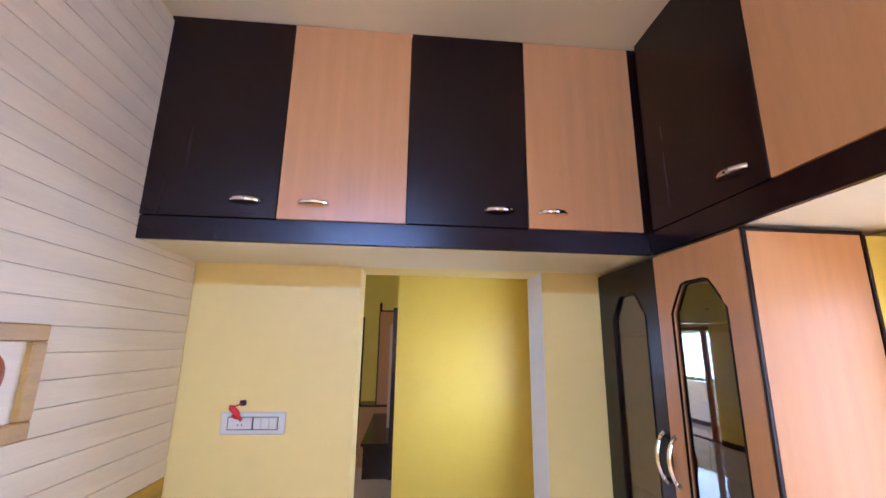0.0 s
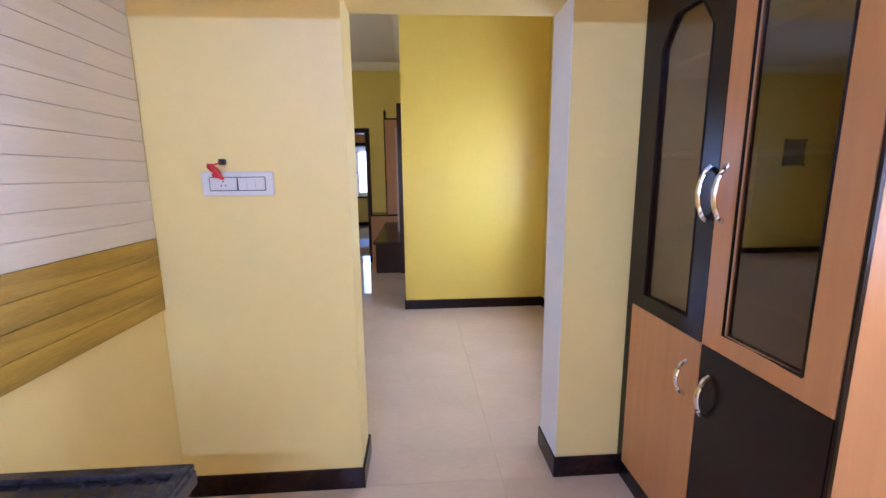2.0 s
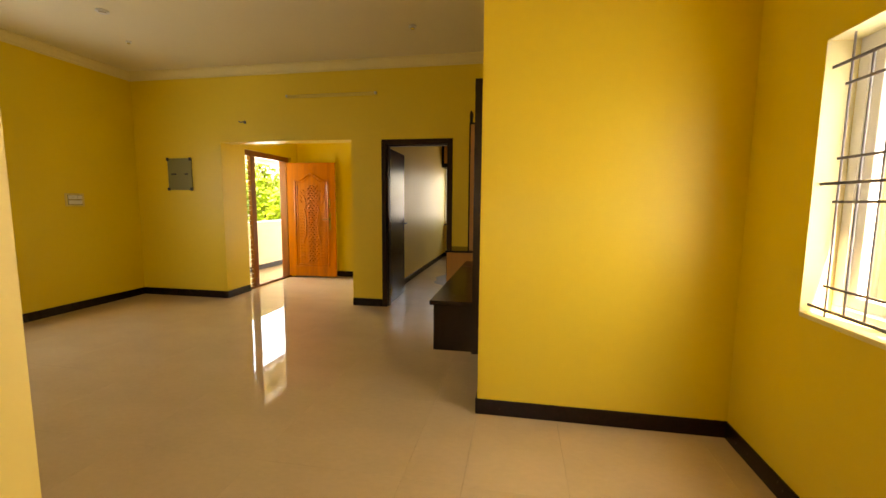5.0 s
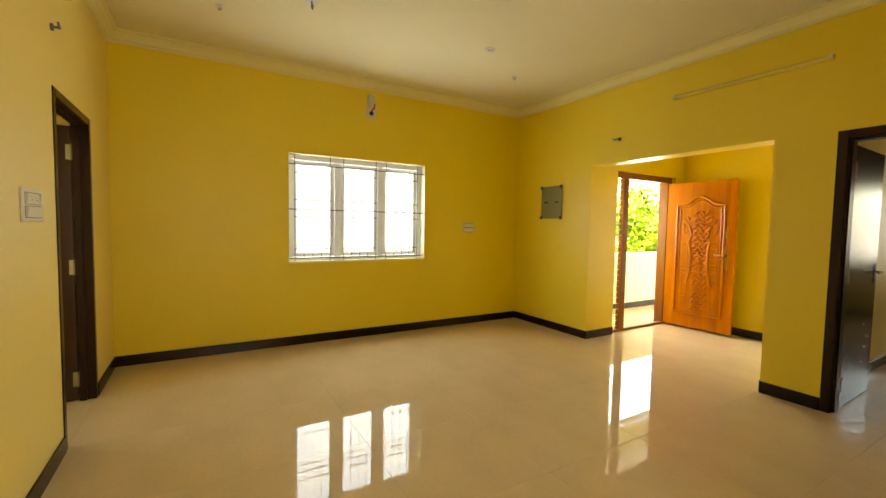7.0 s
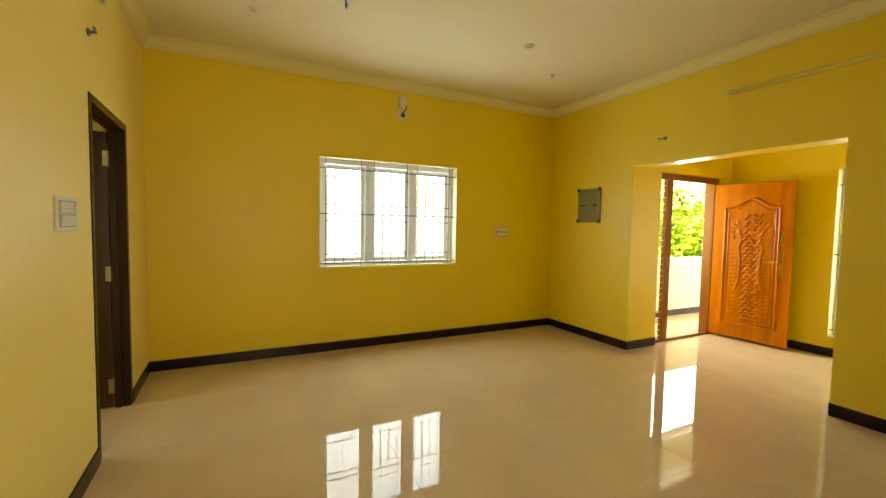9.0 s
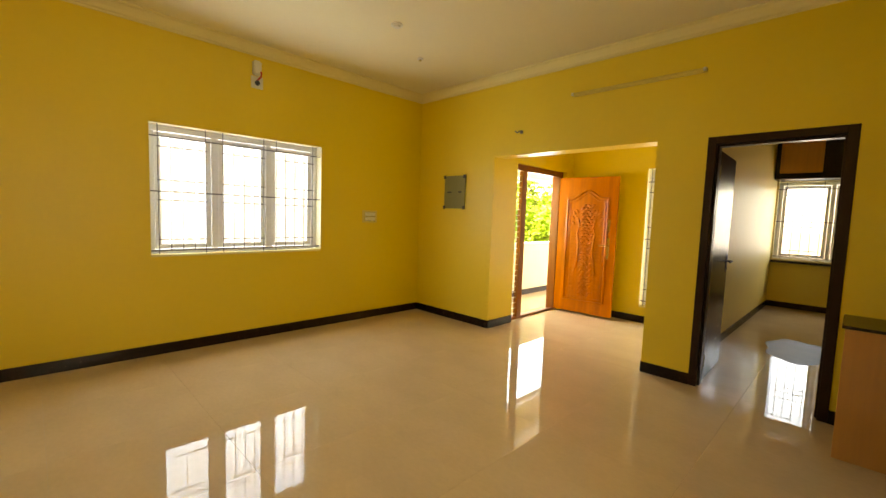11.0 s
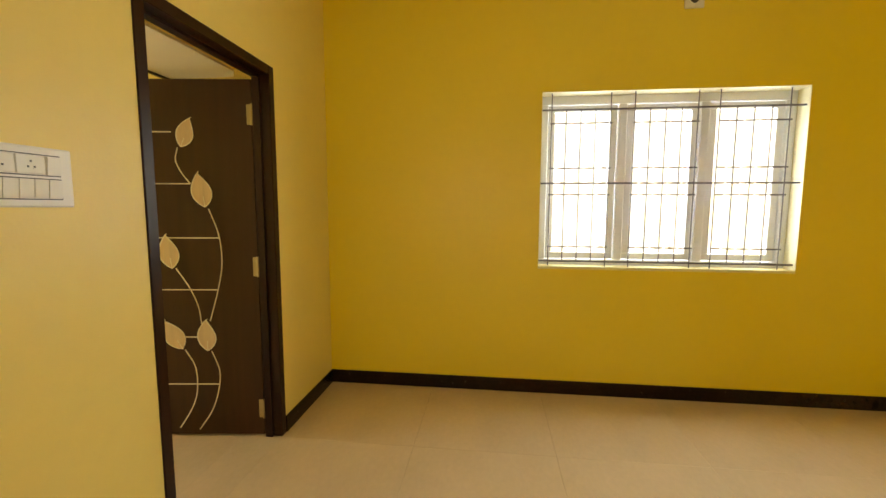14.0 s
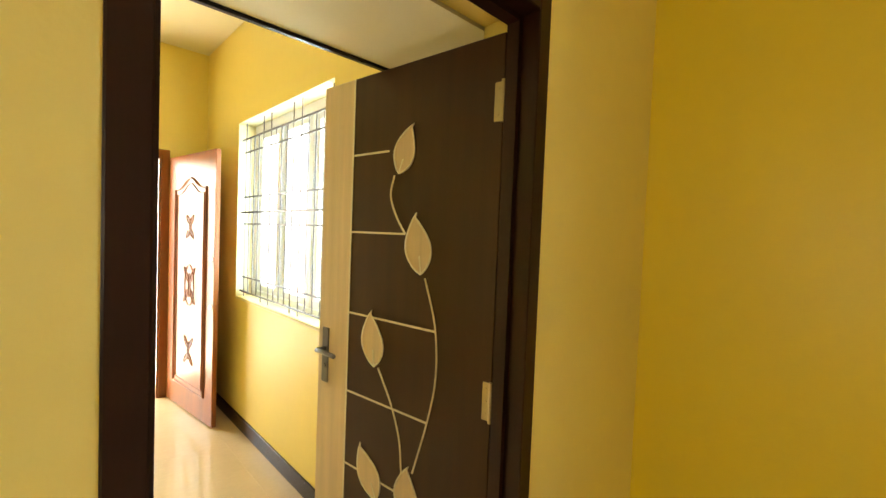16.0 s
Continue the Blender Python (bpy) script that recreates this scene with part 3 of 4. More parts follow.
# A plaited central stem with wheat-like ears, and rows of shallow carved bricks at its sides.
bm = bmesh.new()
for row in range(32):
    z = 0.30 + row * 0.0425
    for col in range(3):
        x = 0.385 + col * 0.065 + (0.03 if row % 2 else 0)
        if x > 0.545:
            continue
        made = bmesh.ops.create_uvsphere(bm, u_segments=10, v_segments=6, radius=1)
        bmesh.ops.transform(bm, matrix=Matrix.Translation((x, 0.0, z)) @ pose(0, 0, 0, 0, 28 if col % 2 else -28, 0) @ Matrix.Diagonal((0.034, 0.020, 0.017, 1)), verts=made["verts"])
put("carved_stem", bm, TEAK, carved, "plaited carved relief", kind="stuff")
for side in (-1, 1):
    bm = bmesh.new()
    cx = 0.45
    pts = [(cx + side * u, -0.004, v) for u, v in ((0.17, 0.62), (0.12, 0.78), (0.105, 0.95), (0.115, 1.10), (0.14, 1.22))]
    pipe(bm, pts, 0.019, 8, 0.6)
    pts = [(cx + side * u, -0.004, v) for u, v in ((0.14, 1.20), (0.10, 1.30), (0.125, 1.42), (0.19, 1.50))]
    pipe(bm, pts, 0.012, 8, 0.7)
    for du, v in ((0.19, 1.50), (0.21, 1.43), (0.15, 1.53), (0.20, 1.35), (0.13, 1.40)):
        made = bmesh.ops.create_uvsphere(bm, u_segments=10, v_segments=6, radius=1)
        bmesh.ops.transform(bm, matrix=Matrix.Translation((cx + side * du, -0.002, v)) @ pose(0, 0, 0, 0, side * 30, 0) @ Matrix.Diagonal((0.022, 0.012, 0.034, 1)), verts=made["verts"])
    put("carved_flower", bm, TEAK, carved, "curved stalk and buds in relief")
    bm = bmesh.new()
    for k in range(17):
        z = 0.34 + k * 0.052
        box(bm, cx + side * 0.14, cx + side * 0.23, -0.009, 0.001, z, z + 0.036, bevel=0.005)
    put("carved_bricks", bm, TEAK, carved, "rows of shallow carved blocks", kind="stuff")
lever(carved, EW - 0.10, 0.0, 1.05, -1, -1, GOLD, 0.30)
bm = boxes((EW - 0.115, EW - 0.085, -0.006, 0, 1.25, 1.42), bevel=0.002)
pipe(bm, [(EW - 0.10, -0.004, 1.27), (EW - 0.10, -0.035, 1.29), (EW - 0.10, -0.035, 1.38), (EW - 0.10, -0.004, 1.40)], 0.007)
put("pull_handle", bm, GOLD, carved, "small brass pull above the lever")
carved.matrix_world = pose(1.300, 6.525, 0, 0, 0, 3)

# Brown panelled leaf at the far end of the front bedroom.
far = thing("balcony_door", (0, 0, 0), "reddish brown panelled door standing open against the wall", "door")
put("leaf_panel", boxes((0, 0.86, 0, 0.035, 0.01, 2.05), bevel=0.003), REDTEAK, far)
line = arch_top(0.14, 0.72, 0.2, 1.78, 0.08)
bm = bmesh.new()
pipe(bm, [(u, -0.002, v) for u, v in line + line[:1]], 0.010, 8)
put("panel_moulding", bm, REDTEAK, far)
bm = bmesh.new()
line = arch_top(0.18, 0.68, 0.24, 1.74, 0.08)
pipe(bm, [(u, -0.001, v) for u, v in line + line[:1]], 0.006, 8)
put("panel_moulding", bm, REDTEAK, far)
for z, half in ((0.50, 0.13), (1.02, 0.17), (1.48, 0.11)):
    bm = bmesh.new()
    for turn, long, off in ((0, half * 0.55, 0), (38, half * 0.42, 1), (-38, half * 0.42, 1), (142, half * 0.42, 1), (-142, half * 0.42, 1)):
        a = radians(turn)
        cx, cz = 0.43 + off * math.sin(a) * half * 0.55, z + off * math.cos(a) * half * 0.62
        ring = [(cx + math.cos(a) * 0.016 * math.sin(t) + math.sin(a) * long * math.cos(t), -0.001, cz - math.sin(a) * 0.016 * math.sin(t) + math.cos(a) * long * math.cos(t)) for t in np.linspace(0, 2 * math.pi, 17)]
        pipe(bm, ring, 0.0045, 6)
    if half > 0.15:
        pipe(bm, [(0.43 + 0.085 * math.cos(t), -0.001, z + 0.16 * math.sin(t)) for t in np.linspace(0, 2 * math.pi, 25)], 0.005, 6)
    put("carved_flower", bm, REDTEAK, far, "slim carved petal outlines")
bm = bmesh.new()
for z in (0.9, 1.25):
    rod(bm, (0.83, -0.012, z), (0.83, 0, z), 0.016, 12)
put("door_bolt", bm, CHROME, far, "small chrome bolt knobs")
far.matrix_world = pose(0.935, -3.52, 0, 0, 0, 98)
door_frame("door_frame_balcony", pose(0.93, -3.69, 0), 0.90, 2.12, 0.14, "reddish brown door frame", TEAKDARK)

# ---- hall: TV unit, switches and ceiling points ----
tv = thing("tv_unit", (5.10, 2.34, 0.38), "wall-hung dark wenge and beech TV unit with a low bench", "tv unit")


def tv_part(name, rows, mat, label="", bevel=0.002):
    ob = put(name, boxes(*[(a - 5.10, b - 5.10, c - 2.34, d - 2.34, e - 0.38, f - 0.38) for a, b, c, d, e, f in rows], bevel=bevel), mat, tv, label)
    return ob


tv_part("bench", [(4.80, 5.099, 2.35, 4.20, 0.39, 0.691)], DARK, "dark wenge bench box")
tv_part("bench_top", [(4.775, 5.099, 2.335, 4.22, 0.692, 0.722)], DARK, "dark wenge bench top", 0.004)
tv_part("end_panel", [(5.055, 5.099, 2.314, 2.334, 0.39, 2.09)], DARK, "tall dark vertical end panel")
tv_part("back_panel", [(5.078, 5.099, 2.371, 4.26, 0.723, 1.95)], TAN, "beech back panel")
tv_part("upright", [(5.00, 5.077, 3.15, 3.19, 0.723, 1.95)], CREAMLAM, "pale vertical strip")
tv_part("side_box", [(4.56, 5.099, 4.24, 4.68, 0.0, 0.81)], TAN, "low beech side box")
tv_part("side_box_top", [(4.545, 5.099, 4.225, 4.695, 0.811, 0.83)], DARK, "dark edged top of the side box")
tv_part("tall_panel", [(4.80, 5.077, 4.30, 4.33, 0.831, 2.19)], TAN, "tall beech panel")
tv_part("panel_edge", [(4.785, 4.799, 4.295, 4.335, 0.831, 2.19)], DARK, "dark edge strip")
tv_part("top_shelf", [(4.785, 5.077, 4.29, 4.34, 2.191, 2.21)], DARK, "dark top shelf")
bm = bmesh.new()
prism(bm, [(4.79 - 5.1, 0), (4.82 - 5.1, 0), (4.825 - 5.1, 0.09), (4.80 - 5.1, 0.13), (4.785 - 5.1, 0.08)], "y", 4.30 - 2.34, 4.33 - 2.34)
bm.transform(Matrix.Translation((0, 0, 2.211 - 0.38)))
put("finial", bm, DARK, tv, "small curved dark finial")


def switchboard(name, x0, x1, z0, z1, y, way, rows, label, axis="y", margin=0.03, mat=PLASTIC):
    """A plate on a wall's face; each row is framed by a dark seam and holds wide sockets (o) and rockers (s)."""
    top = thing(name, ((x0 + x1) / 2, y, z0) if axis == "y" else (y, (x0 + x1) / 2, z0), label, "switchboard")
    w, h = x1 - x0, z1 - z0

    def add(n, a, b, d0, d1, c, d, mat, lab="", bev=0.002):
        r = (a, b, min(way * d0, way * d1), max(way * d0, way * d1), c, d) if axis == "y" else (min(way * d0, way * d1), max(way * d0, way * d1), a, b, c, d)
        return put(n, boxes(r, bevel=bev), mat, top, lab)
    add("plate", -w / 2, w / 2, 0, 0.010, 0, h, mat, "", 0.004)
    rh = (h - 0.034) / len(rows)
    for j, row in enumerate(rows):
        c = 0.017 + (len(rows) - 1 - j) * rh
        for part_no, cells in enumerate(row.split("|")):
            parts = row.split("|")
            sw = (w - 2 * margin) / len(parts)
            a = -w / 2 + margin + part_no * sw
            add("seam", a, a + sw, 0.010, 0.0112, c + 0.003, c + rh - 0.003, BLACK, "thin dark seam round the switches", 0)
            add("seat", a + 0.003, a + sw - 0.003, 0.0112, 0.0125, c + 0.006, c + rh - 0.006, mat, "", 0)
            units = sum(2 if k == "o" else 1 for k in cells)
            u, x = (sw - 0.008) / units, a + 0.004
            for k in cells:
                step = u * (2 if k == "o" else 1)
                if k == "o":
                    socket = add("socket", x + 0.001, x + step - 0.001, 0.0125, 0.0145, c + 0.007, c + rh - 0.007, PLASTIC, "white socket with dark pin holes")
                    m = x + step / 2
                    for dx, dz in ((-0.008, -0.006), (0.008, -0.006), (0, 0.009)):
                        q = add("pin_hole", m + dx - 0.0025, m + dx + 0.0025, 0.0146, 0.0152, c + rh / 2 + dz - 0.0025, c + rh / 2 + dz + 0.0025, BLACK, "", 0)
                        q.parent = socket
                else:
                    bm = bmesh.new()
                    prism(bm, [(0.0125 * way, c + 0.007), (0.0165 * way, c + 0.007), (0.0215 * way, c + rh - 0.007), (0.0125 * way, c + rh - 0.007)], "x", x + 0.001, x + step - 0.001)
                    if axis != "y":
                        bm.transform(Matrix(((0, 1, 0, 0), (1, 0, 0, 0), (0, 0, 1, 0), (0, 0, 0, 1))))
                    put("switch", bm, PLASTIC, top)
                x += step
    return top


switchboard("switchboard", 1.922, 2.222, 1.362, 1.524, 0.0, 1, ("soos", "ssssss"), "white modular switchboard beside the bedroom door", margin=0.035)
switchboard("switchboard", 3.845, 4.07, 1.275, 1.43, 0.0, 1, ("os", "sss"), "cream-yellow modular switchboard on the yellow window wall", "x", mat=CREAMPLASTIC)
kb = switchboard("switchboard", 4.402, 4.675, 1.32, 1.414, -0.23, -1, ("o|sss",), "white switchboard beside the passage with a red ribbon")
bm = bmesh.new()
pipe(bm, [(4.489, -0.254, 1.449), (4.465, -0.262, 1.440), (4.443, -0.266, 1.443), (4.444, -0.268, 1.430), (4.452, -0.270, 1.420)], 0.0045, 8, 0.6)
for cx, cz, turn, long, wide in ((4.466, 1.421, 42, 0.030, 0.013), (4.478, 1.405, 55, 0.024, 0.010), (4.470, 1.398, 20, 0.016, 0.008), (4.490, 1.390, 25, 0.012, 0.006)):
    made = bmesh.ops.create_uvsphere(bm, u_segments=12, v_segments=8, radius=1)
    bmesh.ops.transform(bm, matrix=Matrix.Translation((cx, -0.266, cz)) @ pose(0, 0, 0, 0, turn, 0) @ Matrix.Diagonal((long, 0.009, wide, 1)), verts=made["verts"])
put("red_ribbon", bm, RED, None, "crumpled red ribbon hanging on the switchboard", "ribbon")
put("wall_hook", boxes((4.477, 4.500, -0.252, -0.231, 1.440, 1.462), bevel=0.003), BLACK, None, "small dark wall hook above the switchboard", "hook")

plate = thing("distribution_board", (0.715, 4.83, 1.50), "grey-green metal distribution board with black corner caps", "electrical box")
put("cover", boxes((-0.185, 0.185, -0.022, 0, 0.0, 0.43), bevel=0.003), GREYPLATE, plate)
for x in (-0.178, 0.178):
    for z in (0.012, 0.418):
        put("corner_cap", boxes((x - 0.022, x + 0.022, -0.027, -0.0225, z - 0.022, z + 0.022), bevel=0.002), BLACK, plate, "black corner cap")
put("name_plate", boxes((-0.13, -0.05, -0.0245, -0.0225, 0.205, 0.225)), BLACK, plate, "small black plate")
put("latch", boxes((0.08, 0.135, -0.030, -0.0225, 0.205, 0.225), bevel=0.002), BLACK, plate, "black latch")

lamp = thing("lamp_holder", (0, 2.51, 2.655), "white wall lamp holder with a red switch, no bulb", "lamp holder")
put("base_plate", boxes((0, 0.012, -0.06, 0.06, 0, 0.12), bevel=0.003), PLASTIC, lamp)
put("holder", boxes((0, 0.06, -0.05, 0.03, 0.125, 0.27), bevel=0.012, segments=2), PLASTIC, lamp)
bm = bmesh.new()
rod(bm, (0.010, 0, 0.055), (0.020, 0, 0.055), 0.026, 16)
put("socket", bm, BLACK, lamp, "dark round socket")
bm = bmesh.new()
pipe(bm, [(0.02, 0.0, 0.08), (0.05, 0.022, 0.11), (0.055, 0.028, 0.15), (0.06, 0.015, 0.16)], 0.009)
put("red_wire", bm, RED, lamp, "short red wire")


def hook(x, y, z, wx, wy):
    ob = thing("wall_hook", (x, y, z), "small bent metal hook on the yellow wall", "hook", "wall hooks")
    bm = bmesh.new()
    s = (wy, wx)
    rod(bm, (0, 0, 0), (wx * 0.012, wy * 0.012, 0), 0.020, 12)
    pipe(bm, [(wx * 0.01, wy * 0.01, 0), (wx * 0.04, wy * 0.04, 0.004), (wx * 0.045 + s[0] * 0.03, wy * 0.045 + s[1] * 0.03, -0.012), (wx * 0.045 + s[0] * 0.06, wy * 0.045 + s[1] * 0.06, 0.01)], 0.007)
    put("hook_arm", bm, IRON, ob)


hook(1.735, 4.83, 2.39, 0, -1)
hook(1.64, 0, 2.46, 0, 1)


def tube(x0, x1, y, z, way):
    ob = thing("tube_light_batten", ((x0 + x1) / 2, y, z), "slim cream tube light batten, unlit", "tube light", "tube light battens")
    w = (x1 - x0) / 2
    put("batten", boxes((-w, w, min(0, way * 0.03), max(0, way * 0.03), -0.018, 0.018), bevel=0.004), BATTENYELLOW, ob)
    bm = bmesh.new()
    rod(bm, (-w + 0.02, way * 0.040, 0), (w - 0.02, way * 0.040, 0), 0.009, 12)
    put("tube", bm, BATTENYELLOW, ob)
    for s in (-1, 1):
        put("end_cap", boxes((s * (w - 0.012) - 0.012, s * (w - 0.012) + 0.012, min(way * 0.031, way * 0.054), max(way * 0.031, way * 0.054), -0.014, 0.014), bevel=0.003), PLASTIC, ob)


tube(2.36, 3.57, 4.83, 2.69, -1)
tube(1.45, 2.65, 0.0, 2.71, 1)


def ceiling_point(x, y, r, label, kind):
    ob = thing(kind, (x, y, CEILING), label, "ceiling fitting", "ceiling fittings")
    bm = bmesh.new()
    rod(bm, (0, 0, -0.012), (0, 0, 0), r, 24, r * 0.92)
    put("rim", bm, PLASTIC, ob)
    bm = bmesh.new()
    if kind == "fan_hook":
        pipe(bm, [(0, 0, -0.01), (0.0, 0, -0.05), (0.02, 0, -0.075), (0.04, 0, -0.05)], 0.007)
        put("hook_arm", bm, IRON, ob)
    else:
        rod(bm, (0, 0, -0.026), (0, 0, -0.0125), r * 0.55, 20)
        put("cap", bm, CHROME if kind == "spot_light" else PLASTIC, ob)


for x, y, r, label, kind in ((1.50, 1.47, 0.055, "white ceiling rose with a steel fan hook", "fan_hook"), (1.02, 0.87, 0.03, "small round ceiling spot light, unlit", "spot_light"),
                             (1.52, 3.15, 0.055, "white round ceiling rose", "ceiling_rose"), (1.08, 3.82, 0.03, "small round ceiling spot light, unlit", "spot_light"),
                             (4.25, 3.93, 0.04, "small round ceiling spot light, unlit", "spot_light")):
    ceiling_point(x, y, r, label, kind)

# ---- kitchen side: loft cupboards, tall cupboard, wall tiling, worktop ----
LOFT_Z, LF = 2.07, -0.69
solid("loft_slab", 4.19, 6.65, LF + 0.02, -0.23, LOFT_Z, LOFT_Z + 0.05, mat=CEIL)
solid("loft_slab_side", 6.17, 6.65, -4.17, LF + 0.02, LOFT_Z, LOFT_Z + 0.05, mat=CEIL)


def bow_handle(parent, a, b, out, r=0.0055, mat=CHROME, bulge=0.028):
    """A bow handle from a to b, standing off along out."""
    a, b, out = Vector(a), Vector(b), Vector(out)
    bm = bmesh.new()
    n = 12
    pipe(bm, [a.lerp(b, k / n) + out * bulge * math.sin(math.pi * k / n) ** 0.6 for k in range(n + 1)], r, 8, 1.3)
    return put("handle", bm, mat, parent, "polished chrome bow handle")


loft = thing("loft_cupboard", (4.20, LF, LOFT_Z), "overhead loft cupboard with alternating wenge and beech doors", "cupboard")
put("bottom_rail", boxes((0.0, 1.95, 0.0, 0.019, 0.0, 0.088), bevel=0.002), DARK, loft)
put("carcass", boxes((0.0, 1.95, 0.021, 0.44, 0.055, 0.938)), DARK, loft)
put("corner_post", boxes((1.925, 1.975, -0.006, 0.019, 0.089, 0.937), bevel=0.002), DARK, loft)
edges = (-0.006, 0.487, 0.970, 1.453, 1.930)
for k in range(4):
    door = put("door", boxes((edges[k] + 0.0015, edges[k + 1] - 0.0015, -0.004, 0.018, 0.0905, 0.936), bevel=0.0015), (DARK, TAN)[k % 2], loft, ("dark wenge loft door", "beech loft door")[k % 2])
    hx = (0.37, 0.62, 1.335, 1.555)[k]
    bow_handle(door, (hx - 0.055, -0.004, 0.157), (hx + 0.055, -0.004, 0.157), (0, -1, 0), r=0.0065)

side = thing("loft_cupboard", (6.15, LF, LOFT_Z), "overhead loft cupboard above the tall unit, wenge and beech doors", "cupboard")
put("bottom_rail", boxes((0.0, 0.019, -3.47, -0.002, 0.0, 0.088), bevel=0.002), DARK, side)
put("carcass", boxes((0.021, 0.48, -3.47, 0.0, 0.055, 0.938)), DARK, side)
ys = (-0.03, -0.575, -1.17, -1.74, -2.31, -2.88, -3.45)
for k in range(6):
    door = put("door", boxes((-0.004, 0.018, ys[k + 1] + 0.0015, ys[k] - 0.0015, 0.0905, 0.936), bevel=0.0015), (DARK, TAN)[k % 2], side, ("dark wenge loft door", "beech loft door")[k % 2])
    hy = ys[k + 1] + 0.12
    bow_handle(door, (-0.004, hy - 0.055, 0.157), (-0.004, hy + 0.055, 0.157), (-1, 0, 0), r=0.0065)

tall = thing("tall_cupboard", (6.14, -0.23, 0), "tall wenge and beech corner cupboard with arched smoked glass upper doors", "cupboard")


def cup(name, rows, mat, parent=None, label="", bevel=0.0015):
    return put(name, boxes(*rows, bevel=bevel), mat, parent or tall, label)


cup("plinth", [(0.012, 0.03, -0.905, -0.002, 0.0, 0.10)], SKIRT)
cup("side_panel", [(0.012, 0.375, -0.923, -0.905, 0.0, 2.045)], TAN, label="beech side panel")
cup("edge_trim", [(-0.002, 0.0110, -0.926, -0.917, 0.0, 2.055)], DARK, label="dark corner trim")
cup("edge_trim", [(0.0, 0.385, -0.925, -0.905, 2.046, 2.057)], DARK)
cup("back_trim", [(0.376, 0.386, -0.929, -0.905, 0.0, 2.045)], DARK, label="dark strip at the wall")
cup("filler", [(0.387, 0.505, -0.920, -0.905, 0.0, 2.045)], WALL, label="painted filler behind the side panel")
cup("back_panel", [(0.490, 0.505, -0.904, -0.002, 0.10, 2.045)], TAN)
for z in (0.10, 0.835, 1.14, 1.45, 1.76, 2.03):
    cup("shelf", [(0.024, 0.488, -0.904, -0.002, z, z + 0.015)], TAN)


def arched_door(y0, y1, z0, z1, mat, label):
    """A glazed door: a frame round an arched opening, cut as one outline, and its pane."""
    s, n, foot = 0.083, 12, 0.058
    hole = [(y0 + s, z0 + foot), (y1 - s, z0 + foot), (y1 - s, z1 - 0.22)]
    for k in range(1, n):
        u = k / n
        lift = 0.10 * min(1.0, 1.35 * math.sin(math.pi * u))
        hole.append((y1 - s - (y1 - y0 - 2 * s) * u, z1 - 0.22 + lift))
    hole.append((y0 + s, z1 - 0.22))
    cy, cz = (y0 + y1) / 2, (z0 + z1) / 2
    outer = []
    for u, v in hole:
        du, dv = u - cy, v - cz
        k = min((y1 - cy) / abs(du) if du else 1e9, (z1 - cz) / abs(dv) if dv else 1e9)
        outer.append((cy + du * k, cz + dv * k))
    # the outer ring takes the door's corners at the points nearest to them
    for corner in ((y0, z0), (y1, z0), (y1, z1), (y0, z1)):
        j = min(range(len(outer)), key=lambda i: (outer[i][0] - corner[0]) ** 2 + (outer[i][1] - corner[1]) ** 2)
        outer[j] = corner
    bm = bmesh.new()
    rings = [[bm.verts.new((x, u, v)) for u, v in ring] for x, ring in ((-0.004, outer), (-0.004, hole), (0.0115, hole), (0.0115, outer))]
    m = len(hole)
    for a, b in ((0, 1), (1, 2), (2, 3), (3, 0)):
        for k in range(m):
            j = (k + 1) % m
            bm.faces.new((rings[a][k], rings[a][j], rings[b][j], rings[b][k]))
    door = put("door", bm, mat, tall, label)
    bm = bmesh.new()
    pipe(bm, [(-0.003, u, v) for u, v in hole + hole[:1]], 0.0045, 6)
    put("bead", bm, DARK, door, "dark glazing bead")
    bm = bmesh.new()
    prism(bm, hole, "x", 0.008, 0.012)
    put("pane", bm, SMOKED, door, "dark smoked glass pane")
    return door


MID = -0.487
d = arched_door(MID + 0.0015, -0.055, 0.852, 2.052, DARK, "dark wenge door with an arched smoked pane")
bow_handle(d, (-0.004, MID + 0.035, 1.245), (-0.004, MID + 0.035, 1.41), (-1, 0, 0), 0.007, CHROME, 0.035)
d = arched_door(-0.9155, MID - 0.0015, 0.852, 2.052, TAN, "beech door with an arched smoked pane")
bow_handle(d, (-0.004, MID - 0.035, 1.245), (-0.004, MID - 0.035, 1.41), (-1, 0, 0), 0.007, CHROME, 0.035)
d = cup("filler_strip", [(0.0, 0.012, -0.0535, -0.006, 0.105, 2.050)], DARK, label="dark filler strip at the wall")
d = cup("door", [(-0.004, 0.016, MID + 0.0015, -0.055, 0.105, 0.849)], TAN, label="beech lower door")
bow_handle(d, (-0.004, MID + 0.06, 0.64), (-0.004, MID + 0.06, 0.765), (-1, 0, 0), 0.007, CHROME, 0.035)
d = cup("door", [(-0.004, 0.0105, -0.9155, MID - 0.0015, 0.105, 0.849)], DARK, label="dark wenge lower door")
bow_handle(d, (-0.004, MID - 0.05, 0.62), (-0.004, MID - 0.05, 0.76), (-1, 0, 0), 0.007, CHROME, 0.035)

counter = thing("worktop", (4.19, -1.03, 0), "black granite worktop on a plastered base", "worktop")
put("slab", boxes((0.001, 0.52, -1.6, 0.0, 0.69, 0.73), bevel=0.004), GRANITE, counter)
put("raised_rim", boxes((0.001, 0.518, -0.03, -0.002, 0.731, 0.745), (0.488, 0.518, -1.6, -0.031, 0.731, 0.745), bevel=0.003), GRANITE, counter, "low raised rim")
put("base", boxes((0.001, 0.47, -1.55, -0.04, 0, 0.689)), WALL, counter)

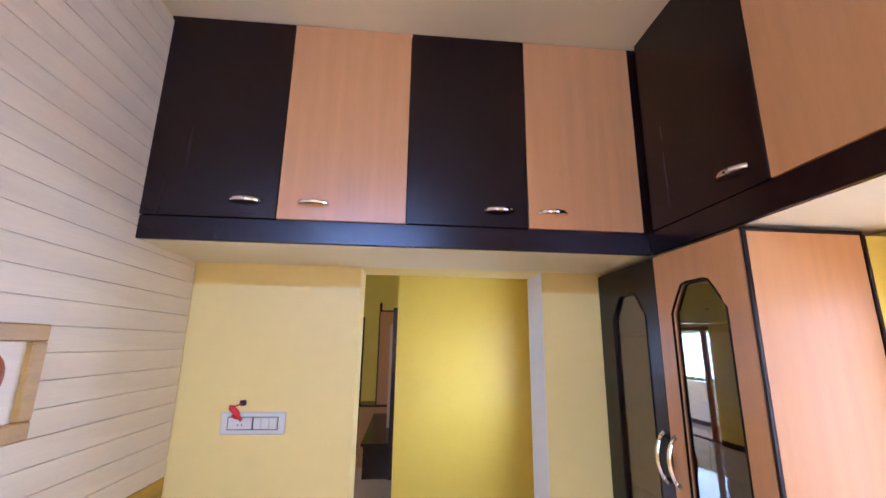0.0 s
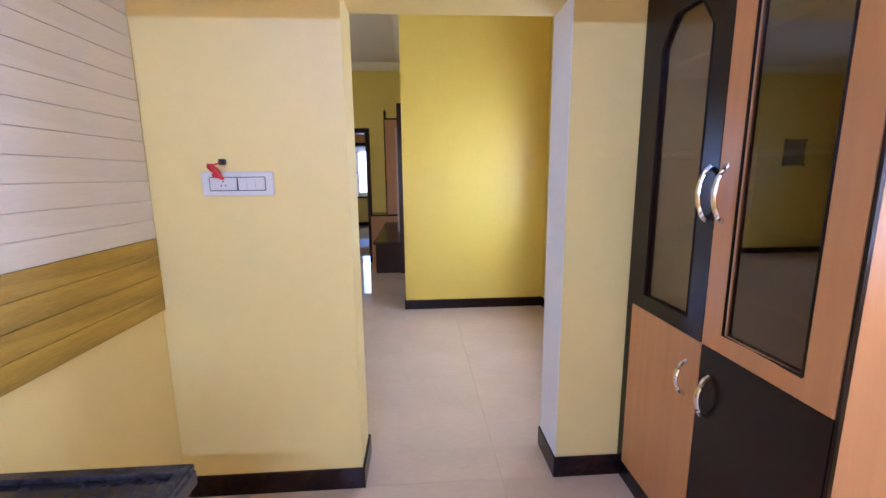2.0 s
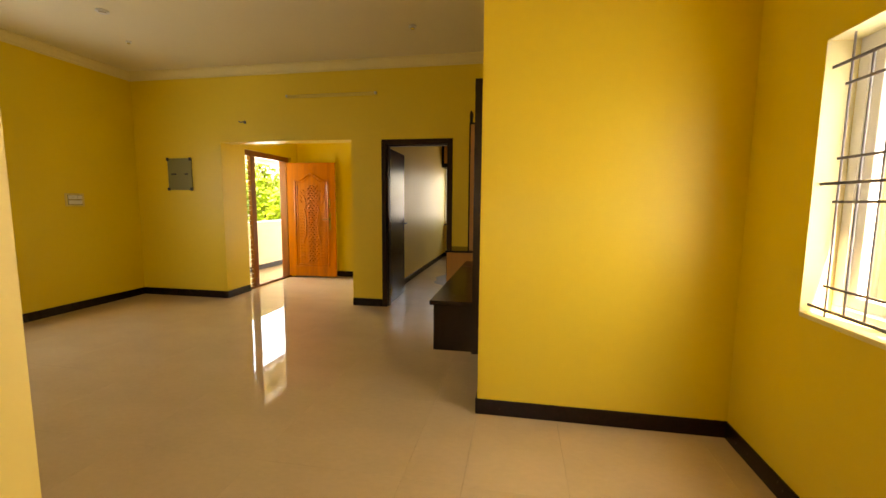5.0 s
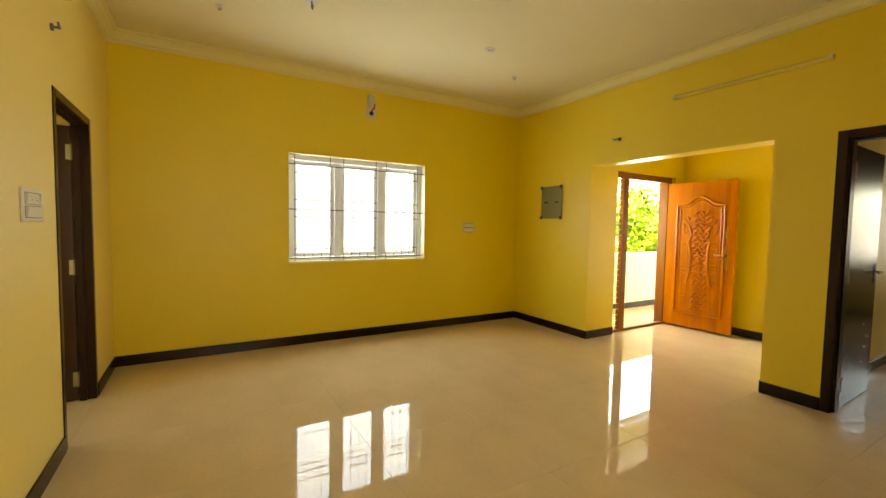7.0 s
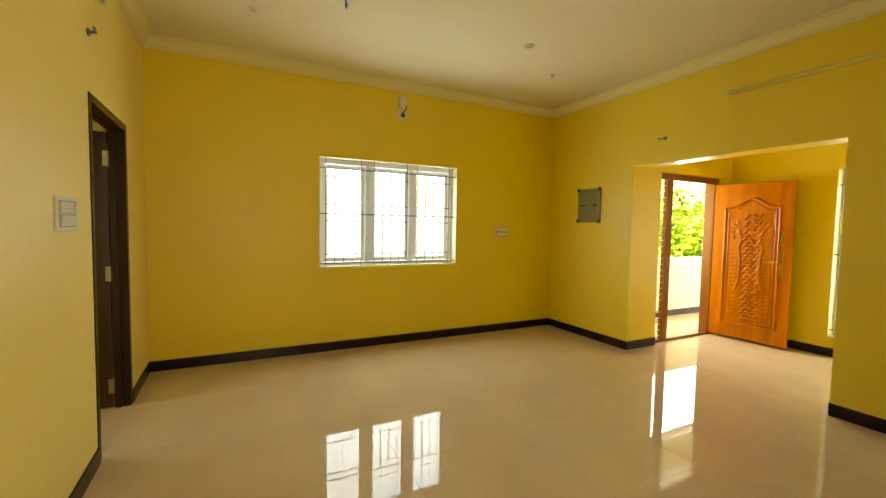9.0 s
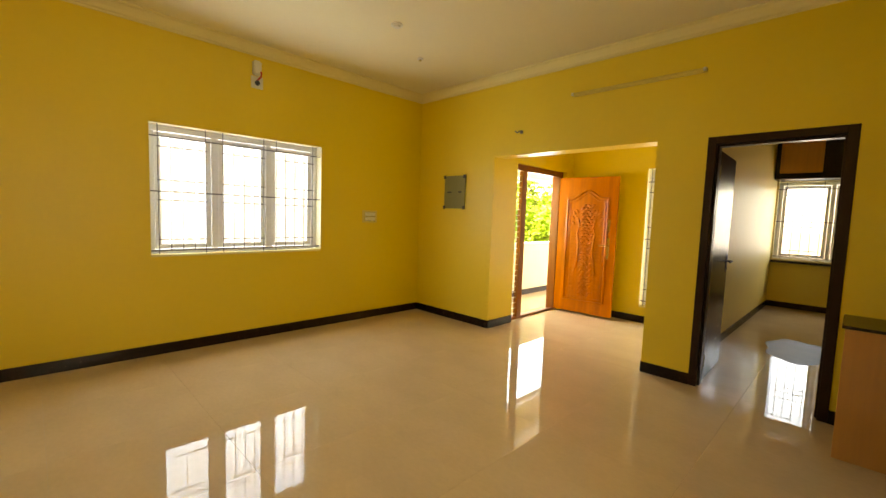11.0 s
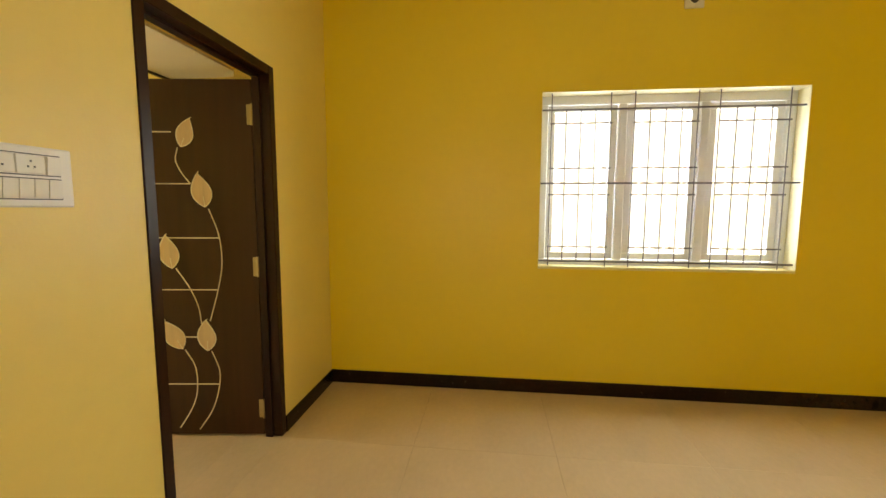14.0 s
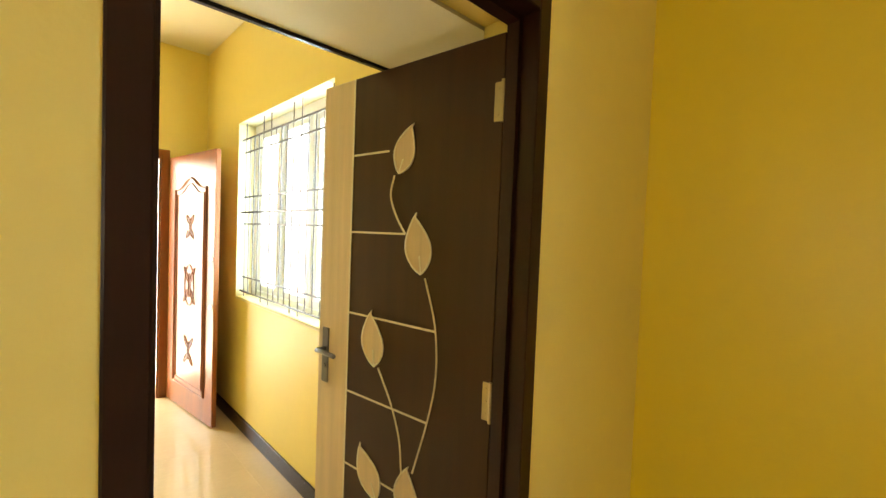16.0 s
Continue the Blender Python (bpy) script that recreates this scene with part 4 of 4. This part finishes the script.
picture = thing("picture", (4.206, -1.26, 1.46), "square beech picture frame with a looped line drawing", "picture")
put("picture_frame", boxes((0, 0.022, -0.27, 0.27, 0, 0.045), (0, 0.022, -0.27, 0.27, 0.245, 0.29), (0, 0.022, -0.27, -0.225, 0.046, 0.244), (0, 0.022, 0.225, 0.27, 0.046, 0.244), bevel=0.004), FRAMEBEECH, picture)
put("sheet", boxes((0, 0.006, -0.224, 0.224, 0.046, 0.244)), PLANK, picture)
bm = bmesh.new()
pipe(bm, [(0.008, 0.10 + 0.07 * math.cos(a) * (1 + 0.2 * math.sin(a)), 0.15 + 0.075 * math.sin(a)) for a in np.linspace(-1.2, 3.2, 20)], 0.005)
put("drawing", bm, REDTEAK, picture, "thin brown looped line")

# ---- front bedroom loft and back bedroom loft ----
solid("bedroom_loft_slab", 0.65, 3.96, -0.69, -0.23, 2.12, 2.18, mat=CEIL)
put("loft_edge_trim", boxes((0.65, 3.96, -0.710, -0.691, 2.108, 2.19), bevel=0.002), DARK, None, "dark wenge edge trim of the bedroom loft", "trim", kind="structure")
bl = thing("loft_cupboard", (3.50, 9.60, 2.192), "overhead loft cupboard with wenge and beech doors above the bedroom window", "cupboard")
put("carcass", boxes((0.0, 2.2, 0.02, 0.49, 0.0, 0.83)), DARK, bl)
put("bottom_rail", boxes((0.0, 2.2, 0.0, 0.019, 0.0, 0.09), bevel=0.002), DARK, bl)
put("side_post", boxes((0.0, 0.06, 0.0, 0.019, 0.091, 0.83), bevel=0.002), DARK, bl)
for k in range(4):
    a = 0.062 + k * 0.53
    put("door", boxes((a, a + 0.527, -0.004, 0.018, 0.092, 0.828), bevel=0.002), (TAN, DARK)[k % 2], bl, ("beech loft door", "dark wenge loft door")[k % 2])
put("window_ledge", boxes((3.503, 4.97, 9.98, 10.098, 0.79, 0.828), bevel=0.003), GRANITE, None, "dark granite ledge under the bedroom window", "ledge", kind="structure")

bm = bmesh.new()
outline = []
for k in range(36):
    a = 2 * math.pi * k / 36
    q = 1 + 0.10 * math.sin(3 * a + 1) + 0.06 * math.sin(7 * a)
    outline.append((4.25 + 0.38 * q * math.cos(a), 6.95 + 0.55 * q * math.sin(a)))
prism(bm, outline, "z", 0.0004, 0.0016)
put("floor_stain", bm, DUST, None, "dull grey cement stain on the shiny bedroom floor", "stain")

# ---- balcony, ground and trees ----
solid("balcony_floor", 0.15, 1.12, 5.06, 10.33, -0.12, 0.0, mat=TILE)
solid("balcony_parapet", 0.15, 0.30, 5.06, 10.33, 0.001, 0.95, mat=RENDER)
put("balcony_skirting", boxes((0.30, 0.312, 5.05, 10.33, 0.001, 0.10), bevel=0.002), SKIRT, None, kind="structure")
solid("balcony_roof", 0.331, 1.12, 5.06, 10.33, 2.50, 2.62, mat=RENDER)
solid("balcony_beam", 0.15, 0.33, 5.06, 10.33, 2.11, 2.62, mat=RENDER)
# Ribbed backdrop to the west; unseen tall east wall added to block the sun.
HIGH = {1: 3.0, -1: 6.4}
for nx, ny0, ny1, way in ((-1.9, -14.0, 4.6, 1), (8.0, -6.0, 12.0, -1)):
    solid("neighbour_wall", min(nx, nx - way * 0.2), max(nx, nx - way * 0.2), ny0, ny1, -3.4, HIGH[way], mat=WHITEWASH)
    ribs = bmesh.new()
    for k in range(int((ny1 - ny0) / 0.15)):
        box(ribs, min(nx + way * 0.004, nx + way * 0.03), max(nx + way * 0.004, nx + way * 0.03), ny0 + 0.05 + k * 0.15, ny0 + 0.09 + k * 0.15, -3.39, HIGH[way] - 0.01)
    put("neighbour_wall_ribs", ribs, WHITEWASH, kind="structure")
bm = bmesh.new()
bmesh.ops.create_grid(bm, x_segments=40, y_segments=40, size=600)
for v in bm.verts:
    v.co.z = -3.4
put("ground", bm, EARTH, kind="structure")


def tree(x, y, height, spread, seed):
    """A tapered trunk with limbs and a crown of small leaves."""
    rng = random.Random(seed)
    top = thing("tree", (x, y, -3.4), "leafy green tree outside the house", "tree", "garden trees")
    bm = bmesh.new()
    rod(bm, (0, 0, 0), (0.1, 0.05, height * 0.55), 0.16, 10, 0.09)
    tips = []
    for k in range(11):
        a = rng.uniform(0, 6.28)
        z0 = height * rng.uniform(0.35, 0.55)
        tip = Vector((math.cos(a) * spread * rng.uniform(0.4, 0.8), math.sin(a) * spread * rng.uniform(0.4, 0.8), height * rng.uniform(0.6, 0.98)))
        mid = Vector((0.1, 0.05, z0)).lerp(tip, 0.5) + Vector((0, 0, 0.25))
        pipe(bm, [(0.08, 0.04, z0), mid, tip], 0.04, 6)
        tips += [tip, mid.lerp(tip, 0.5), mid]
    put("trunk", bm, BARK, top)
    verts, faces = [], []
    for tip in tips:
        r = spread * rng.uniform(0.2, 0.36)
        for k in range(270):
            d = Vector((rng.gauss(0, 1), rng.gauss(0, 1), rng.gauss(0, 0.7)))
            c = tip + d * r * 0.55
            q = Euler((rng.uniform(-1, 1), rng.uniform(-1, 1), rng.uniform(0, 6.28))).to_matrix()
            w, h = rng.uniform(0.03, 0.06), rng.uniform(0.07, 0.13)
            i = len(verts)
            verts += [c + q @ Vector(p) for p in ((0, -h, 0), (w, 0, 0.012), (0, h, 0), (-w, 0, 0.012))]
            faces.append((i, i + 1, i + 2, i + 3))
    me = bpy.data.meshes.new("crown")
    me.from_pydata([tuple(v) for v in verts], [], faces)
    me.materials.append(LEAF)
    crown = new("crown", me)
    crown.parent = top
    tagged(crown, "loose crown of small bright green leaves", kind="stuff")


for x, y, h, w, seed in ((-2.6, 12.5, 6.0, 2.0, 1), (-5.5, 17.5, 6.8, 2.6, 2), (-6.0, 12.0, 5.6, 2.2, 3)):
    tree(x, y, h, w, seed)

# ---- wall planks and floor tiles, last ----
rng = random.Random(7)
planks = solid("wall_plank_base", 4.191, 4.196, -4.16, -0.235, 0.865, 2.99, mat=PLANKJOINT)


def shared(name, size, mat, bevel):
    """Mesh data for a piece centred on its origin."""
    bm = bmesh.new()
    box(bm, -size[0] / 2, size[0] / 2, -size[1] / 2, size[1] / 2, -size[2] / 2, size[2] / 2, bevel=bevel)
    me = bpy.data.meshes.new(name)
    bm.to_mesh(me)
    bm.free()
    me.materials.append(mat)
    return me


def piece(name, me, at, parent):
    ob = new(name, me)
    ob.location = at
    ob.parent = parent
    return ob


oak = {}
z, row = 0.866, 0
while z < 2.97:
    h = 0.0735
    top_z = min(z + h, 2.985)
    y = -0.2355 - (1.1 if row % 2 else 0.0)
    spans = [(-0.2355, y)] if row % 2 else []
    while y > -4.15:
        spans.append((y, max(y - 2.4, -4.155)))
        y -= 2.4
    for a, b in spans:
        key = (round(a - b, 3), round(top_z - z, 3), row < 4)
        if key not in oak:
            oak[key] = shared("plank", (0.009, a - b - 0.001, top_z - z - 0.0015), OAK if row < 4 else PLANK, 0.0015)
        piece("plank", oak[key], (4.201, (a + b) / 2, (z + top_z) / 2), planks)
    z, row = top_z, row + 1

base = solid("floor", -0.1, 6.7, -4.3, 10.2, -0.12, -0.004, mat=GROUT)
S = 0.8
cache = {}


def tiles(x0, x1, y0, y1, ox=0.0, oy=0.0):
    """Vitrified tiles with hairline joints over a rectangle."""
    xs = sorted({x0, x1, *[ox + k * S for k in range(-10, 20) if x0 + 0.02 < ox + k * S < x1 - 0.02]})
    ysx = sorted({y0, y1, *[oy + k * S for k in range(-10, 20) if y0 + 0.02 < oy + k * S < y1 - 0.02]})
    for a, b in zip(xs, xs[1:]):
        for c, d in zip(ysx, ysx[1:]):
            key = (round(b - a, 3), round(d - c, 3))
            if key not in cache:
                cache[key] = shared("tile", (b - a - 0.0008, d - c - 0.0008, 0.008), TILE, 0.0002)
            piece("tile", cache[key], ((a + b) / 2, (c + d) / 2, -0.004), base)


tiles(0, 5.10, 0, 4.83)
tiles(5.10, 6.56, 0, 2.312)
tiles(4.963, 5.851, -0.23, 0)
tiles(0.743, 1.665, -0.23, 0)
tiles(4.19, 6.65, -4.17, -0.23)
tiles(0.65, 3.96, -3.55, -0.23)
tiles(1.355, 3.217, 4.83, 5.06)
tiles(3.616, 4.522, 4.83, 5.06)
tiles(1.19, 3.37, 5.06, 6.80)
tiles(3.49, 6.80, 5.06, 10.10)
